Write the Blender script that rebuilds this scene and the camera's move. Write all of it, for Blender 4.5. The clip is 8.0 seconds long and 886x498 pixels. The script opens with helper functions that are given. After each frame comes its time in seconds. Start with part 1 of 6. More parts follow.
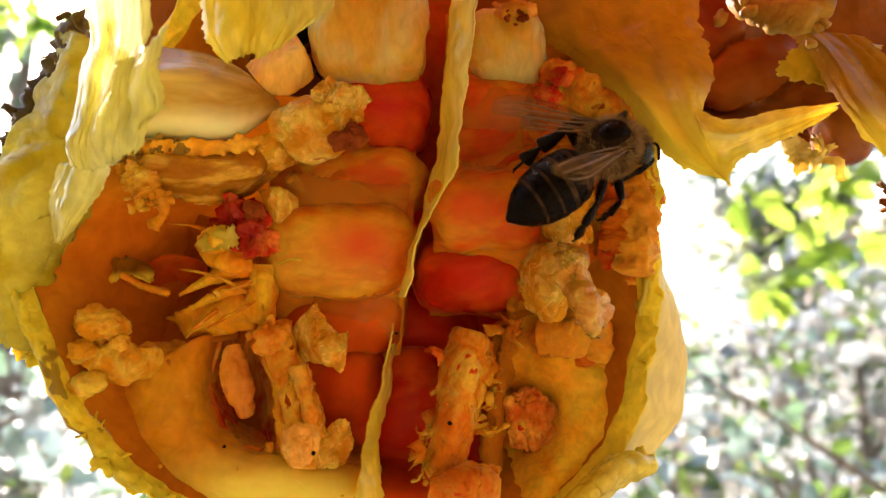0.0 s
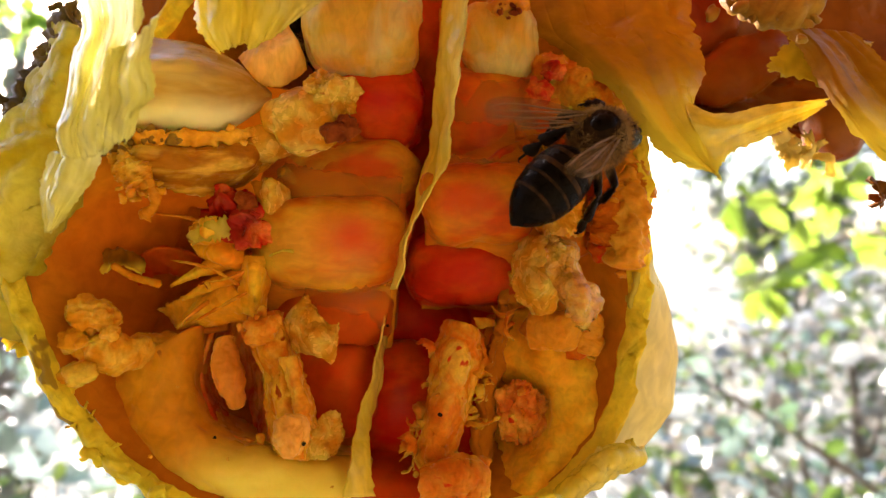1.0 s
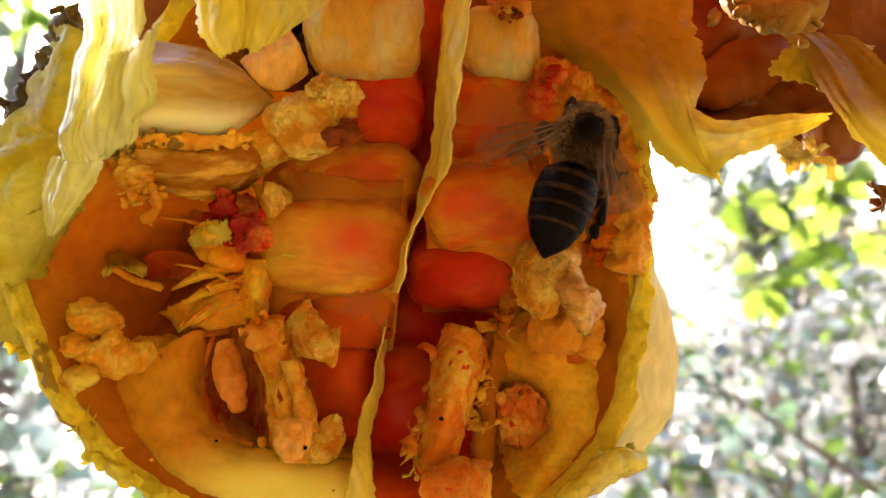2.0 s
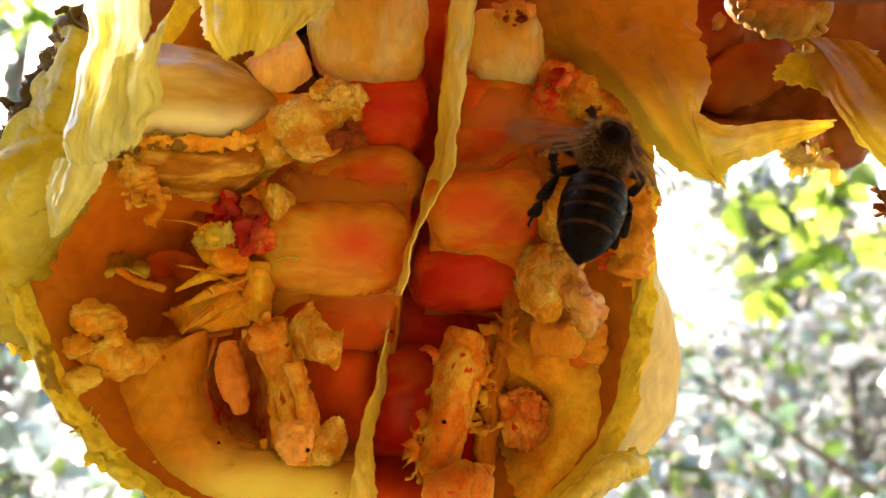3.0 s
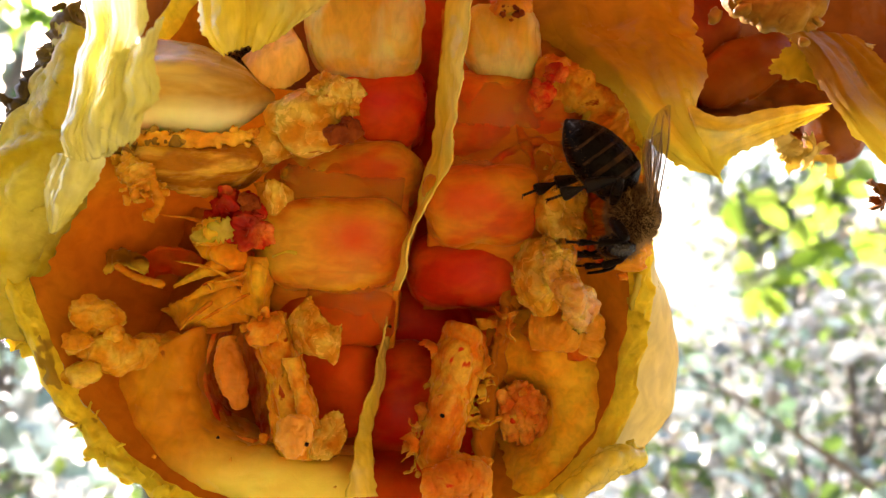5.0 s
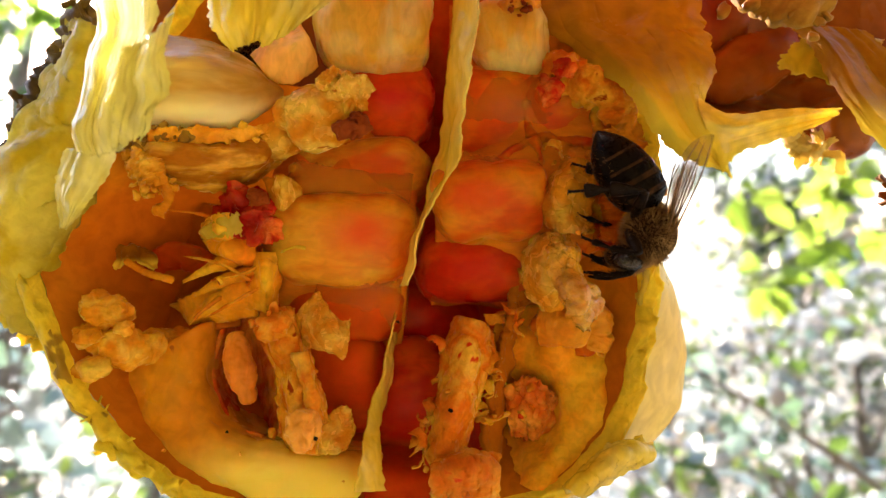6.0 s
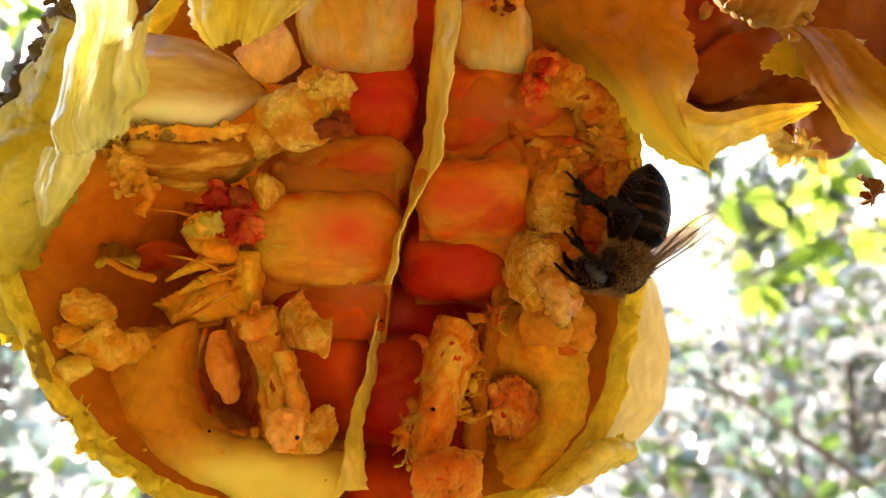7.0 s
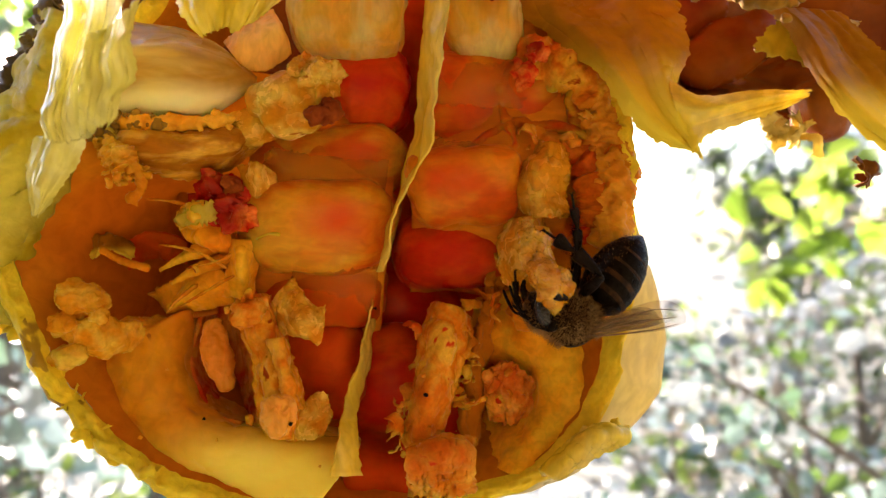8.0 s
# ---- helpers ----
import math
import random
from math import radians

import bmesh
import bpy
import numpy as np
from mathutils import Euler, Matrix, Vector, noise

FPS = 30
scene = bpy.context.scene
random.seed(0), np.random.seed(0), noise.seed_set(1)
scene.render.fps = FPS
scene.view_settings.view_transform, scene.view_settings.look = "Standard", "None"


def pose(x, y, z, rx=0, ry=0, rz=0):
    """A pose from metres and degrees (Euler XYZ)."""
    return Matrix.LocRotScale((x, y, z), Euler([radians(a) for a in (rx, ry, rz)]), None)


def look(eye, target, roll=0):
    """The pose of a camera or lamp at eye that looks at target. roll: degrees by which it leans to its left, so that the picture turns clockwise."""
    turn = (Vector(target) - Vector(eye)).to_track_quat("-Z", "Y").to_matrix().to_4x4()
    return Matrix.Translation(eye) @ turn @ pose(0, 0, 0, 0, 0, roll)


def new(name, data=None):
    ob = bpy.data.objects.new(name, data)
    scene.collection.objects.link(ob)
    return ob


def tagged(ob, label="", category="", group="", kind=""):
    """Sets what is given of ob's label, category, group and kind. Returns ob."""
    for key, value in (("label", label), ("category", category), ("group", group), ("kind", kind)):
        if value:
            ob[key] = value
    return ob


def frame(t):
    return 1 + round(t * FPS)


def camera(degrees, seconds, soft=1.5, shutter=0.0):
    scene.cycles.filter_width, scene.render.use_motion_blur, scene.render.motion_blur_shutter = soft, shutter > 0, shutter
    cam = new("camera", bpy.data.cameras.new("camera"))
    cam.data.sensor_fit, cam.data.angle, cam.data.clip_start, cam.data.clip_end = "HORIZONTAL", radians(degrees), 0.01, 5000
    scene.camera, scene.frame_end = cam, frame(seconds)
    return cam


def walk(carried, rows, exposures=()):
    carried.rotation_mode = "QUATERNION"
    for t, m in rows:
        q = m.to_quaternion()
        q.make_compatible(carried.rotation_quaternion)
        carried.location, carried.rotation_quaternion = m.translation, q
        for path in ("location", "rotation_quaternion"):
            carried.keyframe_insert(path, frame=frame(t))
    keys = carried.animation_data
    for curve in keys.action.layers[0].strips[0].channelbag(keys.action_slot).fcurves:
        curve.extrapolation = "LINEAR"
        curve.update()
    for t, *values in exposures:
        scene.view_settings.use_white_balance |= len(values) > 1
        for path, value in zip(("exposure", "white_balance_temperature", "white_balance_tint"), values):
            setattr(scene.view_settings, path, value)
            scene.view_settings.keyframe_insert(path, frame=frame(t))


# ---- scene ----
cam = camera(70.0, 8.0, soft=1.3)
METRES, EYE, TILT, LEAN, TURN = 0.0073, 1.4, 0.0, 0.0, 0.0
ROWS = [
    (0.0, 0.0, 0.0, 0.0, 0.0, 0.0, -0.0),
    (0.5, 0.0764, 0.01, -0.0203, -0.26, 0.06, -0.39),
    (1.0, 0.0536, -0.0192, -0.0865, -0.37, -0.05, -0.31),
    (1.5, 0.0525, -0.0267, -0.0554, -0.39, -0.17, -0.29),
    (3.0, -0.004, -0.0239, 0.0237, -0.36, -0.24, -0.7),
    (3.5, 0.0375, -0.0237, 0.005, -0.43, -0.28, -0.66),
    (4.0, 0.0245, -0.0513, -0.0054, -0.3, -0.48, -0.51),
    (4.5, 0.0317, -0.0457, -0.0018, -0.56, -0.39, -0.46),
    (6.0, -0.0317, -0.0576, -0.0775, -0.04, -0.41, -0.46),
    (6.5, 0.0446, -0.0422, -0.0074, -0.31, -0.51, -0.71),
    (7.0, 0.1135, -0.0663, -0.0714, -0.52, -0.53, -0.49),
    (7.5, 0.1787, -0.0593, -0.1601, -0.06, -0.66, 0.12),
    (8.0, 0.2801, -0.0694, -0.1914, -0.02, -0.89, 0.12),
]
walk(cam, [(t, pose(0, 0, EYE, TILT, LEAN, TURN) @ pose(METRES * x, METRES * y, METRES * z, 90 + pitch, roll, yaw)) for t, x, y, z, yaw, pitch, roll in ROWS],
     exposures=[(0, 3.05, 6500, 24), (0.5, 2.97, 6500, 24), (1.5, 2.96, 6500, 24), (3, 3.05, 6500, 24), (6.5, 3.08, 6500, 24), (7.5, 3.02, 6500, 24), (8, 2.9, 6500, 24)])
# close focus on the open fruit
cam.data.dof.use_dof = True
cam.data.dof.focus_distance = 0.056
cam.data.dof.aperture_fstop = 31.0

# ---------------------------------------------------------------- light
SUN_ELEV, SUN_AZ = 19.0, -24.0      # the sun stands ahead of the camera, a little to the left, behind thin cloud
world = bpy.data.worlds.new("sky")
scene.world = world
world.use_nodes = True
wn = world.node_tree.nodes
sky = wn.new("ShaderNodeTexSky")
sky.sky_type = 'NISHITA'
sky.sun_disc = False
sky.sun_elevation = radians(SUN_ELEV)
sky.sun_rotation = radians(SUN_AZ)
sky.dust_density = 1.5
wn["Background"].inputs["Strength"].default_value = 0.085
world.node_tree.links.new(sky.outputs[0], wn["Background"].inputs["Color"])
sun_data = bpy.data.lights.new("sun", 'SUN')
sun_data.energy = 4.5
sun_data.angle = radians(10)
sun_data.color = (1.0, 0.95, 0.86)
sun = new("sun", sun_data)
ax, el = radians(SUN_AZ), radians(SUN_ELEV)
sun.matrix_basis = look((math.sin(ax) * math.cos(el) * 20, math.cos(ax) * math.cos(el) * 20, 1.4 + math.sin(el) * 20), (0, 0, 1.4))


# ---------------------------------------------------------------- materials
def mat(name, colours, scale=300.0, detail=6.0, rough=0.45, sss=0.0, radius=(0.002, 0.0008, 0.0003), bump=0.0, bump_scale=900.0,
        through_light=0.0, coat=0.0, core=None, core_size=0.5, speck=None, speck_scale=500.0, speck_cut=0.7, glint=0.0, stretch=(1, 1, 1), spec=0.5, clear=0.0, low=0.3, high=0.7, core_at=(0.5, 0.2, 0.5), wet=0.0, foot=None, foot_from=0.5, foot_to=0.1, gel=0.0):
    """A surface of colours blended by noise at two scales; core: a second colour deep in the middle of the piece;
    speck: small dark stains; through_light: the share of light that a thin skin lets through; wet: the share of tinted
    light that passes straight through, as in clear jelly;
    foot: a colour blended in towards the piece's lower end; gel: how far it refracts like wet jelly."""
    m = bpy.data.materials.new(name)
    m.use_nodes = True
    nt = m.node_tree
    N, L = nt.nodes, nt.links
    b = N["Principled BSDF"]
    co = N.new("ShaderNodeTexCoord")
    mp = N.new("ShaderNodeMapping")
    mp.inputs["Scale"].default_value = stretch
    L.new(co.outputs["Object"], mp.inputs["Vector"])

    def noise_at(s, d=detail, warp=0.6):
        n = N.new("ShaderNodeTexNoise")
        n.inputs["Scale"].default_value = s
        n.inputs["Detail"].default_value = d
        n.inputs["Distortion"].default_value = warp
        L.new(mp.outputs[0], n.inputs["Vector"])
        return n.outputs["Fac"]

    def blend(f, a, c, kind='MIX'):
        x = N.new("ShaderNodeMix")
        x.data_type, x.blend_type = 'RGBA', kind
        for sock, v in ((x.inputs[0], f), (x.inputs[6], a), (x.inputs[7], c)):
            if hasattr(v, "links"):
                L.new(v, sock)
            else:
                sock.default_value = v
        return x.outputs[2]

    def ramp(f, lo, hi):
        r = N.new("ShaderNodeMapRange")
        r.interpolation_type = 'SMOOTHSTEP'
        r.inputs["From Min"].default_value, r.inputs["From Max"].default_value = lo, hi
        L.new(f, r.inputs["Value"])
        return r.outputs[0]

    def rgba(c):
        return (*c, 1.0)
    col = blend(ramp(noise_at(scale), low, high), rgba(colours[0]), rgba(colours[1]))
    if len(colours) > 2:
        col = blend(ramp(noise_at(scale * 0.23, 3), 0.42, 0.68), col, rgba(colours[2]))
    fine = noise_at(scale * 5, 4)
    col = blend(0.35, col, blend(ramp(fine, 0.25, 0.75), rgba((0.55, 0.5, 0.45)), rgba((1.25, 1.25, 1.2))), 'MULTIPLY')
    if core:
        g = N.new("ShaderNodeTexCoord")
        d = N.new("ShaderNodeVectorMath")
        d.operation = 'DISTANCE'
        L.new(g.outputs["Generated"], d.inputs[0])
        d.inputs[1].default_value = core_at
        a = N.new("ShaderNodeMath")
        a.operation = 'MULTIPLY_ADD'
        L.new(noise_at(scale * 0.7, 2), a.inputs[0])
        a.inputs[1].default_value = 0.35
        L.new(d.outputs["Value"], a.inputs[2])
        col = blend(ramp(a.outputs[0], core_size * 1.5, core_size * 0.5), col, rgba(core))
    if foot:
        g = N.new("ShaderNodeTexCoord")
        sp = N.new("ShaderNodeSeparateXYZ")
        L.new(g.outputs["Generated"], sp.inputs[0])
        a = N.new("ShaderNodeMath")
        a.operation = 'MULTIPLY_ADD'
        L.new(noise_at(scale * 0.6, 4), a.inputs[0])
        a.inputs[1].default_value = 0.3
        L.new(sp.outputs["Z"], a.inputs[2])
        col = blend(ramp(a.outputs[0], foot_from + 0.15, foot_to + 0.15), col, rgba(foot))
    if speck:
        col = blend(ramp(noise_at(speck_scale, 3), speck_cut, speck_cut + 0.05), col, rgba(speck))
    L.new(col, b.inputs["Base Color"])
    r = N.new("ShaderNodeMapRange")
    r.inputs["To Min"].default_value, r.inputs["To Max"].default_value = max(0.03, rough - 0.18), min(1, rough + 0.18)
    r.inputs["From Min"].default_value, r.inputs["From Max"].default_value = 0.3, 0.7
    L.new(noise_at(scale * 2, 3), r.inputs["Value"])
    L.new(r.outputs[0], b.inputs["Roughness"])
    b.inputs["Specular IOR Level"].default_value = spec
    b.inputs["Coat Weight"].default_value = coat
    b.inputs["Coat Roughness"].default_value = 0.06
    if gel:
        b.inputs["Transmission Weight"].default_value = gel
        b.inputs["IOR"].default_value = 1.25
    if sss:
        b.inputs["Subsurface Weight"].default_value = sss
        b.inputs["Subsurface Radius"].default_value = radius
        b.inputs["Subsurface Scale"].default_value = 1.0
    if bump:
        bp = N.new("ShaderNodeBump")
        bp.inputs["Strength"].default_value = bump
        bp.inputs["Distance"].default_value = 0.0004
        L.new(noise_at(bump_scale, 8), bp.inputs["Height"])
        L.new(bp.outputs[0], b.inputs["Normal"])
    last = b.outputs[0]

    def over(kind, share, tint):
        nonlocal last
        t = N.new(kind)
        if tint is not None:
            L.new(tint, t.inputs["Color"])
        s = N.new("ShaderNodeMixShader")
        s.inputs[0].default_value = share
        L.new(last, s.inputs[1])
        L.new(t.outputs[0], s.inputs[2])
        last = s.outputs[0]
    if through_light:
        over("ShaderNodeBsdfTranslucent", through_light, col)
    if wet:
        over("ShaderNodeBsdfTransparent", wet, col)
    if clear:
        over("ShaderNodeBsdfTransparent", clear, None)
    L.new(last, N["Material Output"].inputs["Surface"])
    return m


M_RIND_OUT = mat("rind_skin", [(0.78, 0.66, 0.2), (0.74, 0.58, 0.14), (0.8, 0.7, 0.28)], 90, rough=0.4, bump=0.12, bump_scale=700, through_light=0.3, speck=(0.5, 0.3, 0.07), speck_scale=260, speck_cut=0.72, spec=0.3, wet=0.05)
M_PITH = mat("pith", [(0.58, 0.19, 0.004), (0.66, 0.26, 0.007), (0.48, 0.12, 0.003)], 120, rough=0.4, bump=0.25, bump_scale=500, through_light=0.18, coat=0.0, speck=(0.25, 0.07, 0.005), speck_scale=420, speck_cut=0.74, spec=0.06, wet=0.0)
M_LOBE = mat("yellow_pith", [(0.94, 0.44, 0.012), (0.97, 0.62, 0.04), (0.84, 0.27, 0.006)], 260, rough=0.35, bump=0.3, bump_scale=420, sss=0.8, radius=(0.0005, 0.0003, 0.00012), coat=0.0, speck=(0.4, 0.13, 0.01), speck_scale=330, speck_cut=0.72, spec=0.06, through_light=0.1)
# the pale foot paints in light falling on the bottom of the lobe
M_LOBE_LOW = mat("yellow_pith_lit_below", [(0.78, 0.36, 0.01), (0.84, 0.46, 0.025), (0.66, 0.24, 0.006)], 150, rough=0.3, bump=0.3, bump_scale=420, sss=0.8, radius=(0.0005, 0.0003, 0.00012), coat=0.05, speck=(0.4, 0.13, 0.01), speck_scale=330, speck_cut=0.7, spec=0.1, foot=(0.95, 0.74, 0.11), foot_from=0.62, foot_to=0.3, through_light=0.1)
M_HUSK = mat("dull_husk", [(0.22, 0.1, 0.006), (0.36, 0.2, 0.02), (0.15, 0.05, 0.004)], 300, rough=0.5, bump=0.4, bump_scale=900, coat=0.0, spec=0.1)
M_FLESH = mat("wet_flesh", [(0.74, 0.14, 0.004), (0.8, 0.21, 0.006), (0.64, 0.07, 0.003)], 110, 3, rough=0.32, sss=0.9, radius=(0.004, 0.0012, 0.0003), bump=0.08, bump_scale=260, coat=0.0, spec=0.05, wet=0.15, through_light=0.1)
M_MEM = mat("papery_membrane", [(0.74, 0.58, 0.02), (0.8, 0.67, 0.08), (0.7, 0.45, 0.01)], 160, rough=0.28, bump=0.35, bump_scale=420, through_light=0.5, coat=0.4, stretch=(1, 1, 0.35), spec=0.3)
M_MEM_PALE = mat("pale_membrane", [(0.8, 0.74, 0.13), (0.88, 0.85, 0.36), (0.7, 0.6, 0.045)], 200, rough=0.14, bump=0.25, bump_scale=300, through_light=0.2, clear=0.14, coat=0.5, stretch=(1, 1, 0.3), low=0.36, high=0.66)
M_MEM_MID = mat("yellow_membrane", [(0.95, 0.78, 0.06), (0.98, 0.88, 0.22), (0.92, 0.66, 0.025)], 190, rough=0.18, bump=0.4, bump_scale=420, through_light=0.4, coat=0.45, stretch=(1, 1, 0.3), spec=0.3, low=0.36, high=0.66, clear=0.08)
# dark orange paints in the shade above, the yellow foot the lit lower edge
M_MEM_ORANGE = mat("orange_membrane_lit_below", [(0.38, 0.19, 0.002), (0.46, 0.25, 0.004), (0.32, 0.12, 0.002)], 110, rough=0.35, bump=0.3, through_light=0.14, coat=0.0, spec=0.08, wet=0.0, foot=(0.92, 0.72, 0.05), foot_from=0.5, foot_to=0.2)
M_RIND_IN = mat("rind_flesh", [(0.92, 0.74, 0.04), (0.94, 0.7, 0.025), (0.8, 0.56, 0.03)], 180, rough=0.45, bump=0.9, bump_scale=700, sss=0.3, radius=(0.0005, 0.0003, 0.00012), coat=0.0, spec=0.12, speck=(0.42, 0.26, 0.02), speck_scale=240, speck_cut=0.64, through_light=0.3)
M_RIND_FLAP = mat("pale_rind_flesh", [(0.54, 0.42, 0.01), (0.7, 0.62, 0.08), (0.34, 0.25, 0.01)], 150, rough=0.4, bump=0.6, bump_scale=500, sss=0.5, radius=(0.0005, 0.0003, 0.00012), coat=0.05, spec=0.12, speck=(0.24, 0.15, 0.02), speck_scale=200, speck_cut=0.64, through_light=0.2, low=0.4, high=0.6)
M_MUST = mat("brown_husk", [(0.46, 0.17, 0.006), (0.84, 0.48, 0.05), (0.64, 0.26, 0.01)], 420, rough=0.24, sss=0.8, radius=(0.0005, 0.0003, 0.00012), bump=0.3, bump_scale=700, spec=0.12, stretch=(0.35, 1, 1.4), low=0.38, high=0.62, wet=0.1, through_light=0.08)
ARIL_R = (0.0028, 0.0011, 0.0003)
M_ARIL = mat("aril_orange", [(0.95, 0.5, 0.035), (0.74, 0.19, 0.005)], 210, 3, rough=0.34, sss=1.0, radius=ARIL_R, bump=0.08, bump_scale=260, coat=0.1, spec=0.08, core=(0.84, 0.1, 0.008), core_size=0.36, core_at=(0.66, 0.15, 0.55), stretch=(0.6, 1, 1.3), low=0.38, high=0.62, wet=0.22, through_light=0.1)
M_ARIL_DEEP = mat("aril_deep_orange", [(0.94, 0.36, 0.018), (0.78, 0.13, 0.004)], 210, 3, rough=0.34, sss=1.0, radius=ARIL_R, bump=0.08, bump_scale=260, coat=0.1, spec=0.08, core=(0.86, 0.1, 0.008), core_size=0.36, core_at=(0.4, 0.15, 0.55), low=0.38, high=0.62, wet=0.22, stretch=(0.7, 1, 1.2), through_light=0.1)
# darkened copy of the aril colours: the second chamber's shade is painted in
M_ARIL_SHADED = mat("aril_shaded", [(0.32, 0.085, 0.004), (0.26, 0.032, 0.002)], 120, 3, rough=0.3, sss=0.6, radius=ARIL_R, bump=0.15, spec=0.1, through_light=0.3)
M_ARIL_RED = mat("aril_red", [(0.86, 0.13, 0.008), (0.64, 0.035, 0.002)], 210, 3, rough=0.34, sss=1.0, radius=ARIL_R, bump=0.08, bump_scale=260, coat=0.1, spec=0.08, core=(0.8, 0.025, 0.006), core_size=0.4, wet=0.22, stretch=(0.7, 1, 1.2), low=0.38, high=0.62, through_light=0.1)
M_ARIL_PALE = mat("aril_pale", [(0.98, 0.8, 0.27), (0.94, 0.58, 0.07)], 200, 3, rough=0.34, sss=1.0, radius=ARIL_R, bump=0.08, bump_scale=260, coat=0.1, spec=0.08, core=(0.9, 0.46, 0.045), core_size=0.34, core_at=(0.5, 0.2, 0.6), stretch=(1.3, 1, 0.6), low=0.38, high=0.62, wet=0.22, through_light=0.1)
M_ARIL_WHITE = mat("aril_dry_white", [(0.8, 0.56, 0.16), (0.5, 0.27, 0.035)], 190, 3, rough=0.25, sss=0.8, radius=(0.0006, 0.0004, 0.0002), bump=0.2, bump_scale=300, coat=0.15, spec=0.12, stretch=(0.25, 1, 1.2), low=0.4, high=0.62, wet=0.05, foot=(0.95, 0.86, 0.42), foot_from=0.4, foot_to=0.12, through_light=0.15)
M_CRUST = mat("dried_crust", [(0.74, 0.2, 0.004), (0.96, 0.52, 0.04), (0.68, 0.17, 0.004)], 420, bump_scale=900, speck=(0.4, 0.06, 0.003), speck_scale=420, speck_cut=0.66, sss=0.9, radius=(0.0005, 0.0003, 0.00012), rough=0.25, bump=0.3, spec=0.07, low=0.34, high=0.66, wet=0.2, through_light=0.05)
M_CRUST_TAN = mat("tan_husk", [(0.82, 0.36, 0.01), (0.97, 0.66, 0.08), (0.72, 0.26, 0.006)], 420, bump_scale=900, sss=0.9, radius=(0.0005, 0.0003, 0.00012), rough=0.25, bump=0.3, spec=0.07, low=0.34, high=0.66, wet=0.2, through_light=0.05)
M_CRUST_PINK = mat("pink_crust", [(0.84, 0.24, 0.008), (0.97, 0.56, 0.06), (0.7, 0.14, 0.006)], 420, bump_scale=900, speck=(0.7, 0.05, 0.01), speck_scale=420, speck_cut=0.64, sss=0.9, radius=(0.0005, 0.0003, 0.00012), rough=0.25, bump=0.3, spec=0.07, low=0.34, high=0.66, wet=0.2, through_light=0.05)
M_CRUST_RED = mat("red_pulp", [(0.66, 0.03, 0.006), (0.86, 0.24, 0.03), (0.34, 0.01, 0.003)], 620, rough=0.15, sss=0.8, radius=(0.0005, 0.0003, 0.00012), bump=0.3, bump_scale=1200, coat=0.12, low=0.36, high=0.64, wet=0.1, spec=0.1)
M_BROWN = mat("brown_rot", [(0.82, 0.33, 0.012), (0.92, 0.5, 0.045), (0.56, 0.16, 0.006)], 260, rough=0.35, bump=0.4, bump_scale=1000, sss=0.7, radius=(0.0005, 0.0003, 0.00012), coat=0.0, spec=0.08, wet=0.1)
M_ROT = mat("dark_rot", [(0.1, 0.06, 0.012), (0.2, 0.14, 0.03), (0.05, 0.03, 0.008)], 300, rough=0.6, bump=0.6, bump_scale=1000, spec=0.2)
# wall colour darkened to paint in the chamber's shade and cut bounced light
M_CHAMBER_SHADED = mat("shaded_chamber_wall", [(0.24, 0.055, 0.002), (0.3, 0.085, 0.003), (0.17, 0.03, 0.002)], 110, rough=0.4, bump=0.3, bump_scale=400, through_light=0.05, spec=0.2, coat=0.1)
M_AMBER = mat("glassy_amber_husk", [(0.74, 0.28, 0.006), (0.94, 0.52, 0.04), (0.58, 0.16, 0.004)], 520, rough=0.14, sss=0.6, radius=(0.0005, 0.0003, 0.00012), bump=0.9, bump_scale=2600, coat=0.25, spec=0.35, low=0.36, high=0.64, wet=0.15)
M_HONEY = mat("honey_husk", [(0.72, 0.3, 0.01), (0.97, 0.64, 0.1), (0.85, 0.38, 0.015)], 420, rough=0.22, sss=0.8, radius=(0.0005, 0.0003, 0.00012), bump=0.3, bump_scale=600, spec=0.15, low=0.38, high=0.62, speck=(0.5, 0.14, 0.006), speck_scale=420, speck_cut=0.68, wet=0.1, through_light=0.0, gel=0.22)
M_PITMARK = mat("dark_scab", [(0.2, 0.03, 0.003), (0.32, 0.07, 0.005)], 400, rough=0.5, bump=0.5, bump_scale=1200, spec=0.06)
M_BED = mat("flesh_round_arils", [(0.88, 0.3, 0.009), (0.76, 0.15, 0.004), (0.9, 0.4, 0.015)], 160, 3, rough=0.3, bump=0.12, bump_scale=300, spec=0.1, stretch=(0.5, 1, 1.3), low=0.36, high=0.64, wet=0.25, through_light=0.15)
M_VEIL = mat("cell_skin", [(0.92, 0.4, 0.014), (0.96, 0.54, 0.04), (0.86, 0.26, 0.006)], 200, rough=0.14, bump=0.3, bump_scale=500, through_light=0.4, clear=0.72, coat=0.2, spec=0.35, stretch=(0.4, 1, 1.4))
M_SEED = mat("dry_seed", [(0.95, 0.62, 0.15), (0.84, 0.4, 0.05), (0.74, 0.24, 0.02)], 260, rough=0.3, sss=0.7, radius=(0.0005, 0.0003, 0.00012), bump=0.35, bump_scale=700, coat=0.0, stretch=(1, 1, 0.3), wet=0.0, spec=0.1)
M_PIT = mat("seed_pit", [(0.7, 0.14, 0.006), (0.92, 0.44, 0.06), (0.56, 0.06, 0.004)], 420, rough=0.28, sss=0.7, radius=(0.0005, 0.0003, 0.00012), bump=0.25, coat=0.0, spec=0.08, wet=0.0)
M_BLACK = mat("bee_shell", [(0.0035, 0.002, 0.0012), (0.007, 0.0035, 0.0015)], 900, rough=0.32, bump=0.2, bump_scale=6000, spec=0.05)
